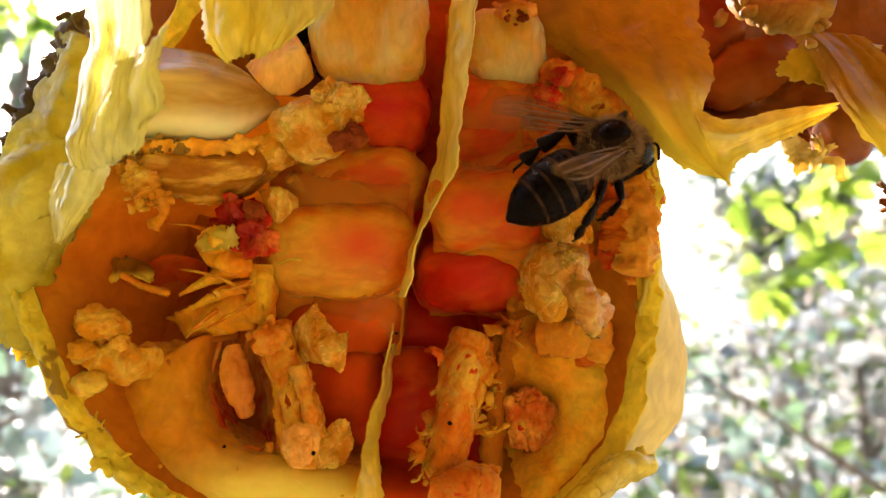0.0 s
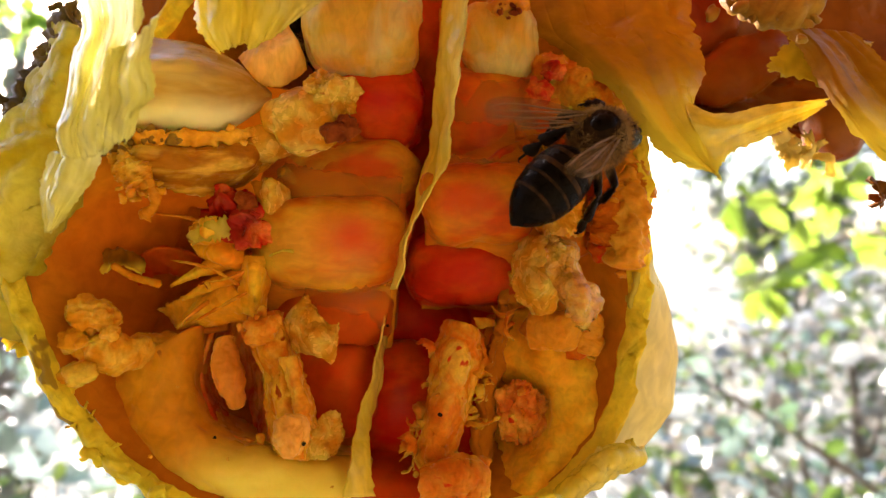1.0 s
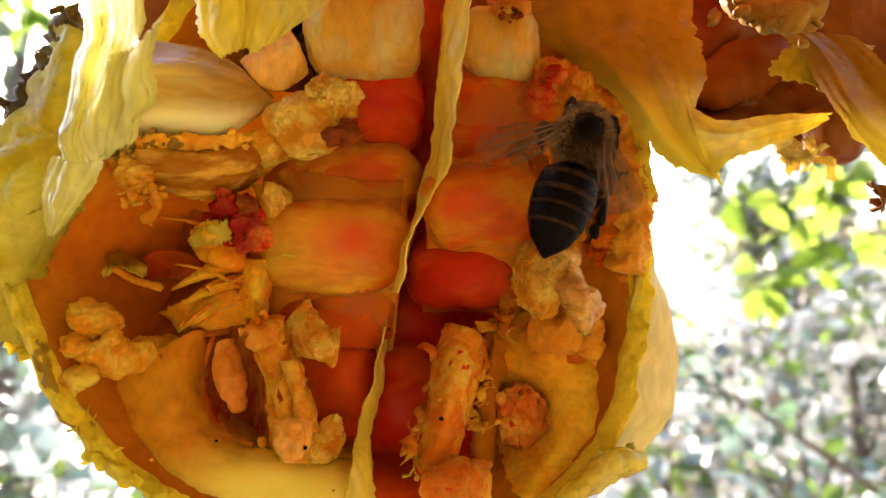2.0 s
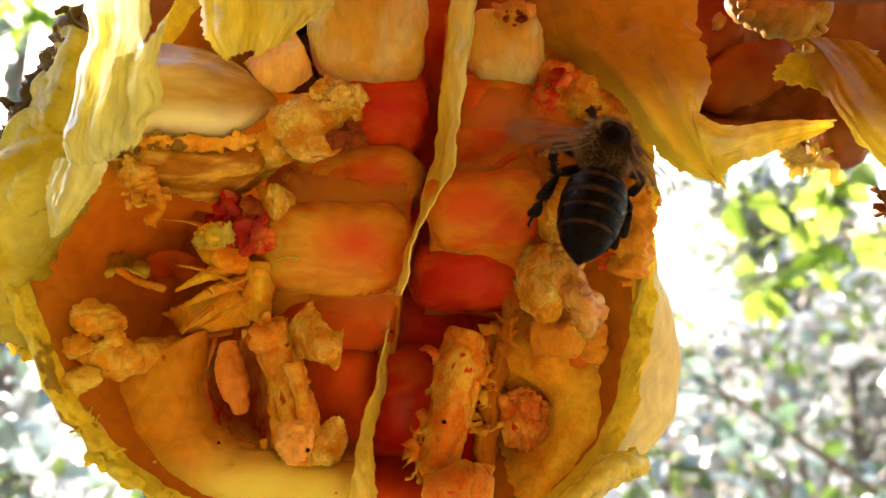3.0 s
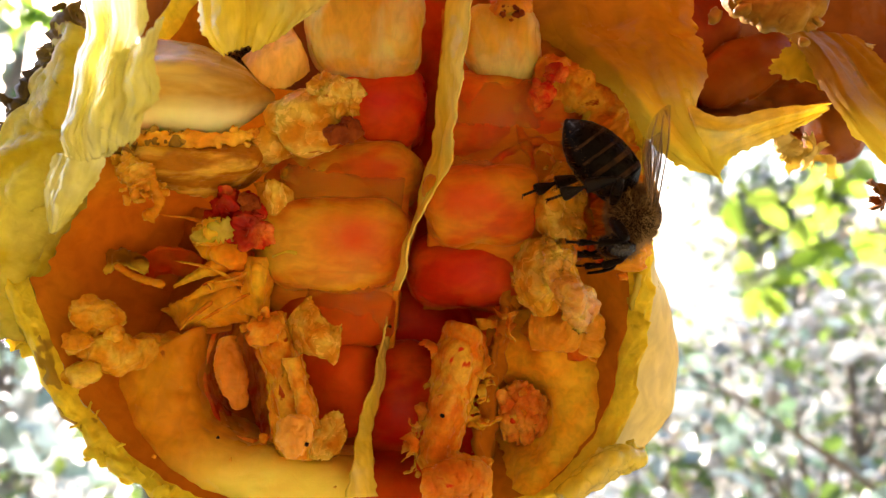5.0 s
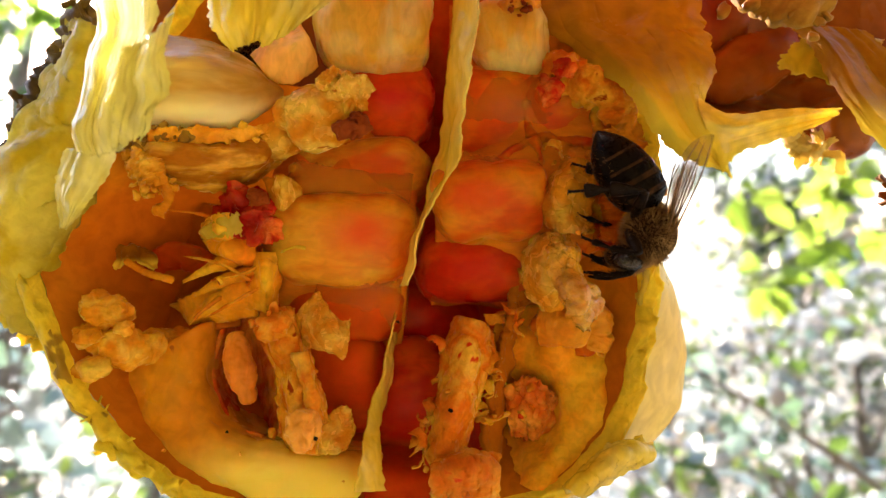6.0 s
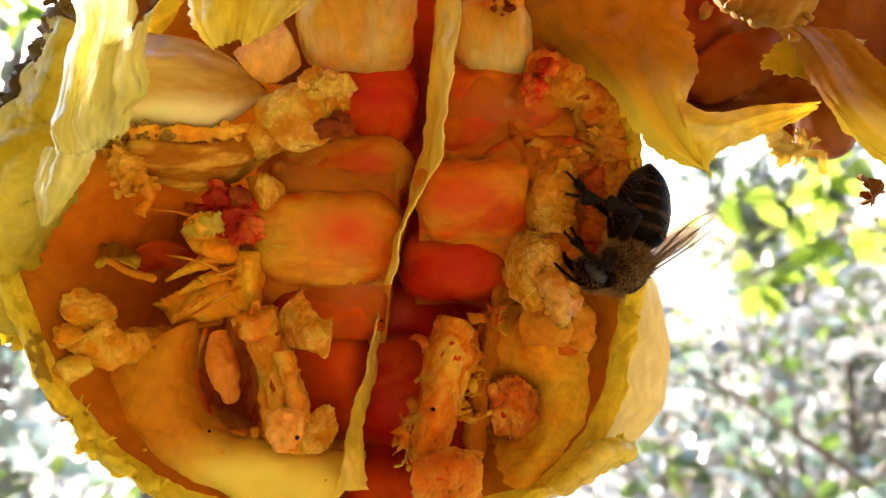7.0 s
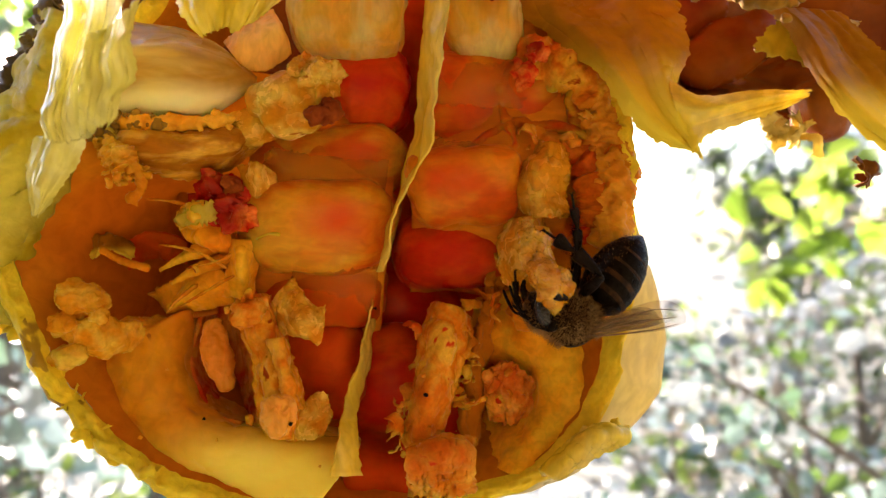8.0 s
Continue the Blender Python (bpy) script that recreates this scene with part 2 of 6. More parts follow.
M_BAND = mat("bee_band", [(0.016, 0.007, 0.002), (0.06, 0.026, 0.008)], 1500, rough=0.6, bump=0.3, bump_scale=6000, spec=0.1)
M_FUZZ = mat("bee_hair", [(0.22, 0.11, 0.035), (0.5, 0.32, 0.13)], 700, rough=0.7, through_light=0.5, spec=0.2)
M_PELT = mat("bee_pelt", [(0.016, 0.008, 0.003), (0.03, 0.014, 0.005)], 900, rough=0.8, spec=0.05)
M_LEG = mat("bee_leg", [(0.005, 0.0025, 0.001), (0.011, 0.005, 0.002)], 900, rough=0.35, bump=0.2, bump_scale=6000, spec=0.08)
M_EYE = mat("bee_eye", [(0.01, 0.008, 0.007), (0.02, 0.012, 0.01)], 2000, rough=0.2, bump=0.4, bump_scale=9000)
M_WING = mat("bee_wing", [(0.34, 0.18, 0.06), (0.24, 0.12, 0.04)], 500, rough=0.18, through_light=0.4, bump=0.2, bump_scale=1500, clear=0.78, spec=0.2)
M_VEIN = mat("wing_vein", [(0.12, 0.06, 0.02), (0.16, 0.09, 0.04)], 900, rough=0.5)
M_BARK = mat("bark", [(0.16, 0.13, 0.1), (0.24, 0.2, 0.16), (0.1, 0.08, 0.06)], 60, rough=0.85, bump=0.8, bump_scale=150)
M_LEAF = mat("green_leaf", [(0.09, 0.17, 0.03), (0.13, 0.22, 0.04), (0.2, 0.26, 0.06)], 12, rough=0.35, through_light=0.45)
M_LEAF_DULL = mat("dusty_leaf", [(0.1, 0.19, 0.1), (0.2, 0.31, 0.24), (0.34, 0.44, 0.46)], 14, rough=0.25, through_light=0.3)
M_LEAF_BRIGHT = mat("sunlit_leaf", [(0.12, 0.24, 0.02), (0.17, 0.3, 0.03), (0.26, 0.34, 0.05)], 14, rough=0.35, through_light=0.6)
M_LEAF_PALE = mat("pale_leaf", [(0.34, 0.4, 0.42), (0.44, 0.5, 0.52)], 14, rough=0.3, through_light=0.2)
M_LITTER = mat("dry_leaf", [(0.26, 0.31, 0.32), (0.4, 0.44, 0.48), (0.2, 0.16, 0.1)], 14, rough=0.45, through_light=0.2)
M_LEAF_BROWN = mat("dry_tan_leaf", [(0.34, 0.28, 0.15), (0.42, 0.35, 0.2), (0.25, 0.2, 0.1)], 14, rough=0.7, through_light=0.15, spec=0.2)
M_GROUND = mat("leaf_litter_soil", [(0.2, 0.2, 0.15), (0.27, 0.28, 0.24), (0.14, 0.14, 0.08)], 6, rough=0.9, bump=0.6, bump_scale=30)

# ---------------------------------------------------------------- shaping tools (millimetres)
MM = 0.001
AT = Vector((0, 0.058, 1.4))         # middle of the open fruit


def thing(name, label, category, group="", kind="", at=AT):
    e = new(name)
    e.location = at
    e.empty_display_size = 0.01
    return tagged(e, label, category, group, kind)


def part(name, bm, material, parent=None, label="", smooth=True):
    """Links a bmesh as one mesh object under a thing or part."""
    me = bpy.data.meshes.new(name)
    bm.normal_update()
    bm.to_mesh(me)
    bm.free()
    for p in me.polygons:
        p.use_smooth = smooth
    for m in (material if isinstance(material, (list, tuple)) else (material,)):
        me.materials.append(m)
    ob = new(name, me)
    if parent:
        ob.parent = parent
    return tagged(ob, label)


def grid_part(name, rows, material, parent, label="", closed_u=False, **kw):
    return part(name, grid_mesh(rows, closed_u), material, parent, label, **kw)


def grid_mesh(P, closed_u=False, bm=None, index=0):
    """A mesh from an array of points, rows by columns; closed_u joins the last column to the first."""
    bm = bm or bmesh.new()
    nr, nc = P.shape[:2]
    v = [[bm.verts.new(P[i, j] * MM) for j in range(nc)] for i in range(nr)]
    for i in range(nr - 1):
        for j in range(nc if closed_u else nc - 1):
            k = (j + 1) % nc
            f = bm.faces.new((v[i][j], v[i][k], v[i + 1][k], v[i + 1][j]))
            f.material_index = index
    return bm


def spline(pts, n, closed=False):
    """Points on a Catmull-Rom curve through pts."""
    p = np.array(pts, float)
    if len(p) == 1:
        return np.repeat(p, n, 0)
    if closed:
        p = np.vstack((p[-1], p, p[0], p[1]))
    else:
        p = np.vstack((2 * p[0] - p[1], p, 2 * p[-1] - p[-2]))
    m = len(p) - 3
    s = np.linspace(0, m, n, endpoint=not closed)
    return curve_at(p, s, m)


def curve_at(p, s, m):
    i = np.clip(np.floor(s).astype(int), 0, m - 1)
    f = (s - i)[:, None]
    a, b, c, d = p[i], p[i + 1], p[i + 2], p[i + 3]
    return 0.5 * (2 * b + (c - a) * f + (2 * a - 5 * b + 4 * c - d) * f ** 2 + (3 * b - a - 3 * c + d) * f ** 3)


def nz(x, y, z, seed=0):
    return noise.noise((x + seed * 17.3, y - seed * 9.1, z + seed * 5.7))


def fractal(p, f, seed=0, octaves=4, gain=0.55):
    s, a = 0.0, 1.0
    for o in range(octaves):
        s += a * nz(p[0] * f, p[1] * f, p[2] * f, seed + o)
        f, a = f * 2.1, a * gain
    return s


def ridged(p, f, seed=0):
    """Lumps with sharp creases between them, at two scales."""
    a = 1 - 2.4 * abs(nz(p[0] * f, p[1] * f, p[2] * f, seed + 31))
    b = 1 - 2.4 * abs(nz(p[0] * f * 2.7, p[1] * f * 2.7, p[2] * f * 2.7, seed + 37))
    return 0.5 * a + 0.3 * b


def normals(P):
    du = np.gradient(P, axis=0)
    dv = np.gradient(P, axis=1)
    n = np.cross(du, dv)
    return n / (np.linalg.norm(n, axis=2, keepdims=True) + 1e-9)


def skin(ribs, nu=40, nv=24, crinkle=0.15, freq=0.5, ragged=0.0, ragged_freq=0.9, thick=0.12, folds=0.0, fold_freq=3.0, seed=1, crease=0.0):
    """A thin skin through a few ribs (lists of points), crinkled, with torn edges, as a closed mesh."""
    R = [spline(r, nu) for r in ribs]
    P = np.zeros((nv, nu, 3))
    for j in range(nu):
        q = np.array([r[j] for r in R])
        q = np.vstack((2 * q[0] - q[1], q, 2 * q[-1] - q[-2]))
        m = len(q) - 3
        s = np.linspace(0, m, nv)
        if ragged:
            e = ragged * (fractal((j / nu * 20, 0, 0), ragged_freq, seed) - 0.15)
            g = ragged * (fractal((j / nu * 20, 9, 0), ragged_freq, seed + 3) - 0.15)
            s = s + e * (s / m) ** 2 - g * (1 - s / m) ** 2
        P[:, j] = curve_at(q, s, m)
    if ragged:
        for i in range(nv):
            for end in (0, nu - 1):
                w = fractal((i / nv * 20, 5, end), ragged_freq, seed + 7) * ragged * 0.6
                k = 1 if end == 0 else nu - 2
                P[i, end] += (P[i, end] - P[i, k]) * (1 + 3 * w)
    n = normals(P)
    for i in range(nv):
        for j in range(nu):
            h = crinkle * fractal(P[i, j], freq, seed, 4)
            if crease:
                h += crease * ridged(P[i, j], freq * 1.2, seed)
            if folds:
                h += folds * (2 * abs(2 * ((fold_freq * (i / nv + 0.12 * nz(i / nv * 2, j / nu * 2, 0, seed))) % 1.0) - 1) - 1)
            P[i, j] += n[i, j] * h
    n = normals(P)
    t = thick / 2
    A, B = P - n * t, P + n * t
    loop = np.concatenate((A, B[:, ::-1]), axis=1)
    bm = grid_mesh(loop, closed_u=True)
    bm.verts.ensure_lookup_table()
    w = 2 * nu
    for row in (0, nv - 1):
        for j in range(nu - 1):
            q = [row * w + j, row * w + j + 1, row * w + w - 2 - j, row * w + w - 1 - j]
            bm.faces.new([bm.verts[k] for k in q])
    bmesh.ops.recalc_face_normals(bm, faces=bm.faces)
    return bm


def pleated(ribs, nu=70, per=12, fine=0.3, crinkle=0.12, freq=0.5, ragged=0.5, seed=1, thick=0.1, round_off=0.25):
    """A thin dry skin with crisp folds: each rib is a ridge or a valley, with flat panels between them and torn outer edges."""
    R = [spline(r, nu) for r in ribs]
    P = []
    for k, (a, b) in enumerate(zip(R[:-1], R[1:])):
        for i in range(per):
            f = i / per
            g = f + round_off * 0.16 * math.sin(6.28318 * f)
            row = a * (1 - g) + b * g
            row[:, 1] += [fine * (abs(4 * f % 2 - 1) - 0.5) * (0.5 + 1.6 * nz(j * 0.12, i * 0.35, k * 3.1, seed)) for j in range(nu)]
            P.append(row)
    P = np.array(P + [R[-1]])
    nv = len(P)
    for i in range(nv):
        for j in range(nu):
            P[i, j] += np.array((0, 1, 0)) * (crinkle * fractal(P[i, j], freq, seed, 4) + crinkle * 0.7 * ridged(P[i, j], freq * 0.8, seed))
    for j in range(nu):
        for edge, inner in ((0, 1), (nv - 1, nv - 2)):
            d = P[edge, j] - P[inner, j]
            d = d / (np.linalg.norm(d) + 1e-9)
            P[edge, j] += d * ragged * fractal((j / nu * 24, edge, 3), 0.9, seed + 3, 4)
    for i in range(nv):
        d = P[i, -1] - P[i, -3]
        P[i, -1] += d / (np.linalg.norm(d) + 1e-9) * ragged * 1.3 * fractal((i / nv * 18, 4, 8), 0.9, seed + 9, 4)
    n = normals(P) * thick / 2
    bm = grid_mesh(np.concatenate((P - n, (P + n)[:, ::-1]), axis=1), closed_u=True)
    bmesh.ops.recalc_face_normals(bm, faces=bm.faces)
    return bm


def turn(roll=0, yaw=0, pitch=0):
    return Euler((radians(pitch), radians(-roll), radians(yaw))).to_matrix()


def lump(bm, c, r, roll=0, yaw=0, pitch=0, box=2.0, taper=0.0, rough=0.0, freq=0.5, seed=1, sub=4, dent=0.0, octaves=4, crease=0.0):
    """A rounded, lumpy body: centre and half sizes; box over 2 squares it; taper narrows it along its height."""
    made = bmesh.ops.create_icosphere(bm, subdivisions=sub, radius=1)["verts"]
    R = turn(roll, yaw, pitch)
    c = Vector(c)
    for v in made:
        n = v.co.copy()
        k = (abs(n.x) ** box + abs(n.y) ** box + abs(n.z) ** box) ** (-1 / box)
        p = n * k
        w = 1 + taper * p.z
        q = Vector((p.x * r[0] * w, p.y * r[1] * w, p.z * r[2]))
        if dent:
            q -= Vector((0, -1, 0)) * dent * r[1] * math.exp(-((p.x / 0.45) ** 2 + (p.z / 0.45) ** 2)) * (1 if p.y < 0 else 0)
        q = R @ q
        if rough:
            q += (R @ n) * rough * (fractal(q + c, freq, seed, octaves) + crease * ridged(q + c, freq * 1.3, seed))
        v.co = (c + q) * MM
    return bm


def blob(*a, **k):
    return lump(bmesh.new(), *a, **k)


def stick(bm, pts, radii, n=36, around=18, rough=0.0, freq=0.8, seed=1, flat=1.0, index=0, crease=0.0):
    """A tapering body along a curve through pts, roughened; its ends close."""
    C = spline(pts, n)
    r = spline([(x, 0, 0) for x in radii], n)[:, 0]
    T = np.gradient(C, axis=0)
    T /= np.linalg.norm(T, axis=1, keepdims=True)
    side = np.cross(T, np.array((0.13, 1.0, 0.21)))
    side /= np.linalg.norm(side, axis=1, keepdims=True)
    dep = np.cross(side, T)
    P = np.zeros((n, around, 3))
    for i in range(n):
        e = min(i, n - 1 - i) / (n * 0.06)
        k = math.sqrt(max(0.0, 1 - (1 - min(1, e)) ** 2)) if e < 1 else 1.0
        for j in range(around):
            a = 6.28318 * j / around
            d = side[i] * math.cos(a) + dep[i] * math.sin(a) * flat
            P[i, j] = C[i] + d * r[i] * max(k, 0.02)
            if rough:
                P[i, j] += d * rough * (0.7 * fractal(P[i, j], freq, seed, 4) + crease * ridged(P[i, j], freq * 1.3, seed)) * max(k, 0.1)
    return grid_mesh(P, True, bm, index)


def crumbs(bm, pts, n, spread, size, seed=1, sub=2):
    """Small crumbs strewn along a curve."""
    rnd = random.Random(seed)
    C = spline(pts, 50)
    for i in range(n):
        c = C[rnd.randrange(50)]
        p = [c[k] + rnd.gauss(0, spread[k]) for k in range(3)]
        s = size * rnd.uniform(0.4, 1.3)
        lump(bm, p, (s * rnd.uniform(0.6, 1.4), s * rnd.uniform(0.5, 1), s * rnd.uniform(0.6, 1.4)), roll=rnd.uniform(0, 180), rough=s * 0.7, freq=0.9 / s, seed=seed + i, sub=sub, octaves=3)
    return bm


# ---------------------------------------------------------------- ground and far growth
def ground():
    bm = bmesh.new()
    n = 70
    ring = [[bm.verts.new((0, 0, 0))]]
    for i in range(1, n):
        r = 0.25 * 1.13 ** i
        row = []
        for j in range(64):
            a = 6.28318 * j / 64
            x, y = r * math.cos(a), r * math.sin(a)
            row.append(bm.verts.new((x, y, 0.05 * nz(x * 0.6, y * 0.6, 0) * min(1, r) + min(r * 0.01, 1) * nz(x * 0.05, y * 0.05, 1))))
        ring.append(row)
    for j in range(64):
        bm.faces.new((ring[0][0], ring[1][j], ring[1][(j + 1) % 64]))
    for i in range(1, n - 1):
        for j in range(64):
            k = (j + 1) % 64
            bm.faces.new((ring[i][j], ring[i + 1][j], ring[i + 1][k], ring[i][k]))
    return tagged(part("ground", bm, M_GROUND), "bare brown earth strewn with pale dry leaves", "ground", kind="structure")


def leaf(bm, p, d, up, size, index=0):
    """One folded pointed leaf with six corners."""
    s = d.cross(up)
    if s.length < 1e-4:
        s = Vector((1, 0, 0))
    s.normalize()
    u = s.cross(d).normalized()
    w = size * 0.28
    q = [p, p + d * size * 0.35 + s * w + u * w * 0.5, p + d * size * 0.7 + s * w * 0.8 + u * w * 0.4, p + d * size - u * w * 0.3,
         p + d * size * 0.7 - s * w * 0.8 + u * w * 0.4, p + d * size * 0.35 - s * w + u * w * 0.5, p + d * size * 0.5]
    v = [bm.verts.new(x) for x in q]
    for a, b, c in ((0, 1, 6), (1, 2, 6), (2, 3, 6), (3, 4, 6), (4, 5, 6), (5, 0, 6)):
        f = bm.faces.new((v[a], v[b], v[c]))
        f.material_index = index


def limb(bm, a, b, ra, rb, bend, rnd, n=8, around=7):
    mid = [a.lerp(b, t) + Vector([rnd.uniform(-1, 1) * bend for _ in range(3)]) * math.sin(3.1416 * t) for t in (0.33, 0.66)]
    pts = [a / MM, mid[0] / MM, mid[1] / MM, b / MM]
    stick(bm, pts, [ra / MM, ra * 0.7 / MM + rb * 0.3 / MM, rb / MM], n, around)
    return [Vector(x) * MM for x in spline(pts, 6)]


def shrub(name, label, at, height, width, leaves, size, leaf_mats, seed, stems=7, low=0.15, category="shrub", group="bushes behind the fruit", front=None):
    """A bush or young tree: stems, twigs, and leaves set along the twigs, with gaps."""
    rnd = random.Random(seed)
    t = thing(name, label, category, group, at=Vector(at))
    green = bmesh.new()
    tips = []
    for i in range(stems):
        wood = bmesh.new()
        a = rnd.uniform(0, 6.283)
        b = Vector((math.cos(a) * width * rnd.uniform(0.2, 0.6), math.sin(a) * width * rnd.uniform(0.2, 0.6), height * rnd.uniform(0.6, 1)))
        line = limb(wood, Vector((rnd.uniform(-0.04, 0.04), rnd.uniform(-0.04, 0.04), -0.03)), b, height * 0.012 + 0.004, 0.003, width * 0.15, rnd, 10)
        for p in line[1:]:
            for k in range(4):
                e = p + Vector((rnd.gauss(0, 1), rnd.gauss(0, 1), rnd.gauss(0.25, 0.7))) * width * 0.3
                if e.z < low * height:
                    continue
                tips.append(limb(wood, p, e, 0.004, 0.0015, width * 0.04, rnd, 6, 5))
        part("stem", wood, M_BARK, t)
    for i in range(leaves):
        line = tips[rnd.randrange(len(tips))]
        p = line[rnd.randrange(1, 6)] + Vector([rnd.gauss(0, width * 0.02) for _ in range(3)])
        d = Vector((rnd.gauss(0, 1), rnd.gauss(0, 1), rnd.gauss(-0.2, 0.7))).normalized()
        if front is not None and at[1] + p.y > front:
            continue
        leaf(green, p, d, Vector((rnd.gauss(0, 0.5), rnd.gauss(0, 0.5), 1)), size * rnd.uniform(0.6, 1.3), rnd.randrange(len(leaf_mats)))
    tagged(part("leaves", green, leaf_mats, t), kind="stuff")
    return t


ground()
litter = bmesh.new()
rl = random.Random(5)
for i in range(9000):
    y = 0.4 + 9 * rl.random() ** 1.6
    x = rl.uniform(-1.1, 1.1) * (y + 0.6)
    d = Vector((rl.gauss(0, 1), rl.gauss(0, 1), rl.gauss(0, 0.25))).normalized()
    leaf(litter, Vector((x, y, 0.03 + 0.05 * nz(x * 0.6, y * 0.6, 0) + 0.03 * rl.random())), d, Vector((rl.gauss(0, 0.4), rl.gauss(0, 0.4), 1)), rl.uniform(0.04, 0.1), rl.randrange(3))
tagged(part("leaf_litter", litter, [M_LITTER, M_LEAF_DULL, M_LITTER]), "pale dry fallen leaves lying over the ground", "leaf litter", kind="stuff")
shrub("shrub", "low bush with dusty grey-green leaves, out of focus", (0.75, 1.35, 0), 1.15, 0.75, 1500, 0.06, [M_LEAF_DULL, M_LITTER, M_LEAF], 11, 9)
shrub("shrub", "low bush with pale dusty leaves beside the path", (1.4, 2.2, 0), 1.3, 1.0, 1500, 0.075, [M_LEAF_DULL, M_LITTER, M_LEAF, M_LITTER], 12, 9)
shrub("shrub", "low bush with blue-grey leaves in the shade", (-0.95, 1.3, 0), 1.15, 0.8, 1400, 0.06, [M_LEAF_DULL, M_LEAF_DULL, M_LEAF], 13, 9)
shrub("young_tree", "slender young tree with bright yellow-green leaves", (1.75, 1.9, 0), 2.1, 0.7, 900, 0.06, [M_LEAF, M_LEAF], 14, 5, 0.62, "tree")
shrub("young_tree", "thin bare-stemmed tree with sparse leaves against the sky", (-1.9, 2.6, 0), 3.4, 0.9, 1100, 0.06, [M_LEAF, M_LEAF_DULL], 15, 6, 0.5, "tree")
for i, (x, y, h) in enumerate(((-6.8, 6, 4.2), (4.8, 9, 2.6), (0.3, -2.4, 4), (-3, -1.5, 3.6), (3, -1.4, 3.6))):
    shrub("tree", "leafy tree with a dense green crown", (x, y, 0), h, 1.8, 5200, 0.16, [M_LEAF, M_LITTER], 30 + i, 8, 0.3, "tree", "trees round about")

# unseen bushes added behind the camera to block sky light and warm the fill
for i, x in enumerate((-1.5, -0.8, -0.1, 0.6, 1.3)):
    shrub("screen_shrub", "unseen dense bush of dry brown leaves, added to screen the front light", (x, -0.85 + 0.1 * abs(x), 0), 3.0, 0.7, 5600, 0.15, [M_LEAF_BROWN], 60 + i, 8, 0.2, "shrub", "hedge behind the viewer", front=-0.38)

# ---------------------------------------------------------------- the open fruit
fruit = thing("pomegranate", "overripe yellow pomegranate, split wide open, hollowed and dried at the rim", "pomegranate")
CX, CZ = -7.6, -1.4                    # the axis of the open hollow
RIM = [25.4, 26.7, 30.0, 34.0, 34.5, 31.5, 26.0, 22.9, 26.7, 25.5, 24.8, 23.8, 23.7, 24.7, 27.1, 26.1]
BULGE = [3.4, 0.2, 0.8, 3.0, 4.0, 4.0, 5.0, 6.0, 3.0, 2.2, 2.0, 2.0, 2.5, 3.5, 5.4, 8.6]


def rind_shell():
    """Bowl of pith with a torn lip, and the smooth skin that closes it behind."""
    nu = 256
    rim = spline([(x, 0, 0) for x in RIM], nu, True)[:, 0]
    out = spline([(x, 0, 0) for x in BULGE], nu, True)[:, 0]
    inner, lip, outer = [], [], []
    for j in range(nu):
        a = 6.28318 * j / nu
        d = np.array((math.cos(a), 0, math.sin(a)))
        o = np.array((CX, 0, CZ))
        R = rim[j] * (1 + 0.018 * fractal(d * 6, 1.3, 3))
        yr = -2.8 + 2.0 * math.cos(a) + 14 * max(0.0, math.sin(a) - 0.35) + 0.6 * fractal(d * 5, 1.0, 9)
        col = []
        for i in range(40):
            s = i / 39
            r = R * s
            y = yr + 21 * (1 - s ** 3.2)
            p = o + d * r + np.array((0, y, 0))
            p[1] += 1.1 * fractal(p, 0.16, 4) * (1 - 0.6 * s)
            col.append(p)
        inner.append(col)
        t = 2.0 + 0.5 * fractal(d * 4, 1.5, 6)
        rag = 0.45 * fractal(d * 9, 2.0, 12)
        lip.append([o + d * (R + t * k) + np.array((0, yr - h + rag * h, 0)) for k, h in ((0, 0), (0.3, 0.7), (0.7, 0.75), (1.0, 0.2))])
        b = out[j]
        outer.append([o + d * (R + t + b * k) + np.array((0, yr + y, 0)) for k, y in ((0, 0.2), (0.35, 3), (0.75, 7), (1.0, 12), (1.0, 17), (0.6, 24))] +
                     [o + d * (R + b) * k + np.array((0, yr * (1 - w) + w * 2 + y, 0)) for k, y, w in ((0.85, 30, 0.5), (0.6, 36, 0.8), (0.3, 39, 1), (0.01, 40, 1))])
    inner, lip, outer = (np.array(x).transpose(1, 0, 2) for x in (inner, lip, outer))
    grid_part("pith_bowl", inner, M_PITH, fruit, "orange-yellow pith lining the hollow", True)
    nl = np.array([spline(lip[:, j], 14) for j in range(nu)]).transpose(1, 0, 2)
    for i in range(14):
        for j in range(nu):
            nl[i, j] += np.array((0.5, -0.8, 0.5)) * (fractal(nl[i, j], 0.9, 5) + 0.8 * ridged(nl[i, j], 1.2, 8)) * math.sin(3.1416 * i / 13)
    grid_part("torn_rim", nl, M_RIND_IN, fruit, "ragged yellow torn edge of the rind", True)
    no = np.array([spline(outer[:, j], 40) for j in range(nu)]).transpose(1, 0, 2)
    grid_part("rind", no, M_RIND_OUT, fruit, "smooth pale yellow rind", True)


rind_shell()


def crumb_part(bm, m, label=""):
    return tagged(part("crumbly_crust", bm, m, fruit, label), kind="stuff")


def aril(c, r, roll=0, m=None, taper=0.12, box=2.7, label="", seed=1, yaw=0, pitch=0, dent=0.0):
    return part("aril", blob(c, [x * 1.07 for x in r], roll, yaw, pitch, box=box, taper=taper, rough=0.9, freq=0.17, seed=seed, dent=dent, octaves=3), m or M_ARIL, fruit, label)


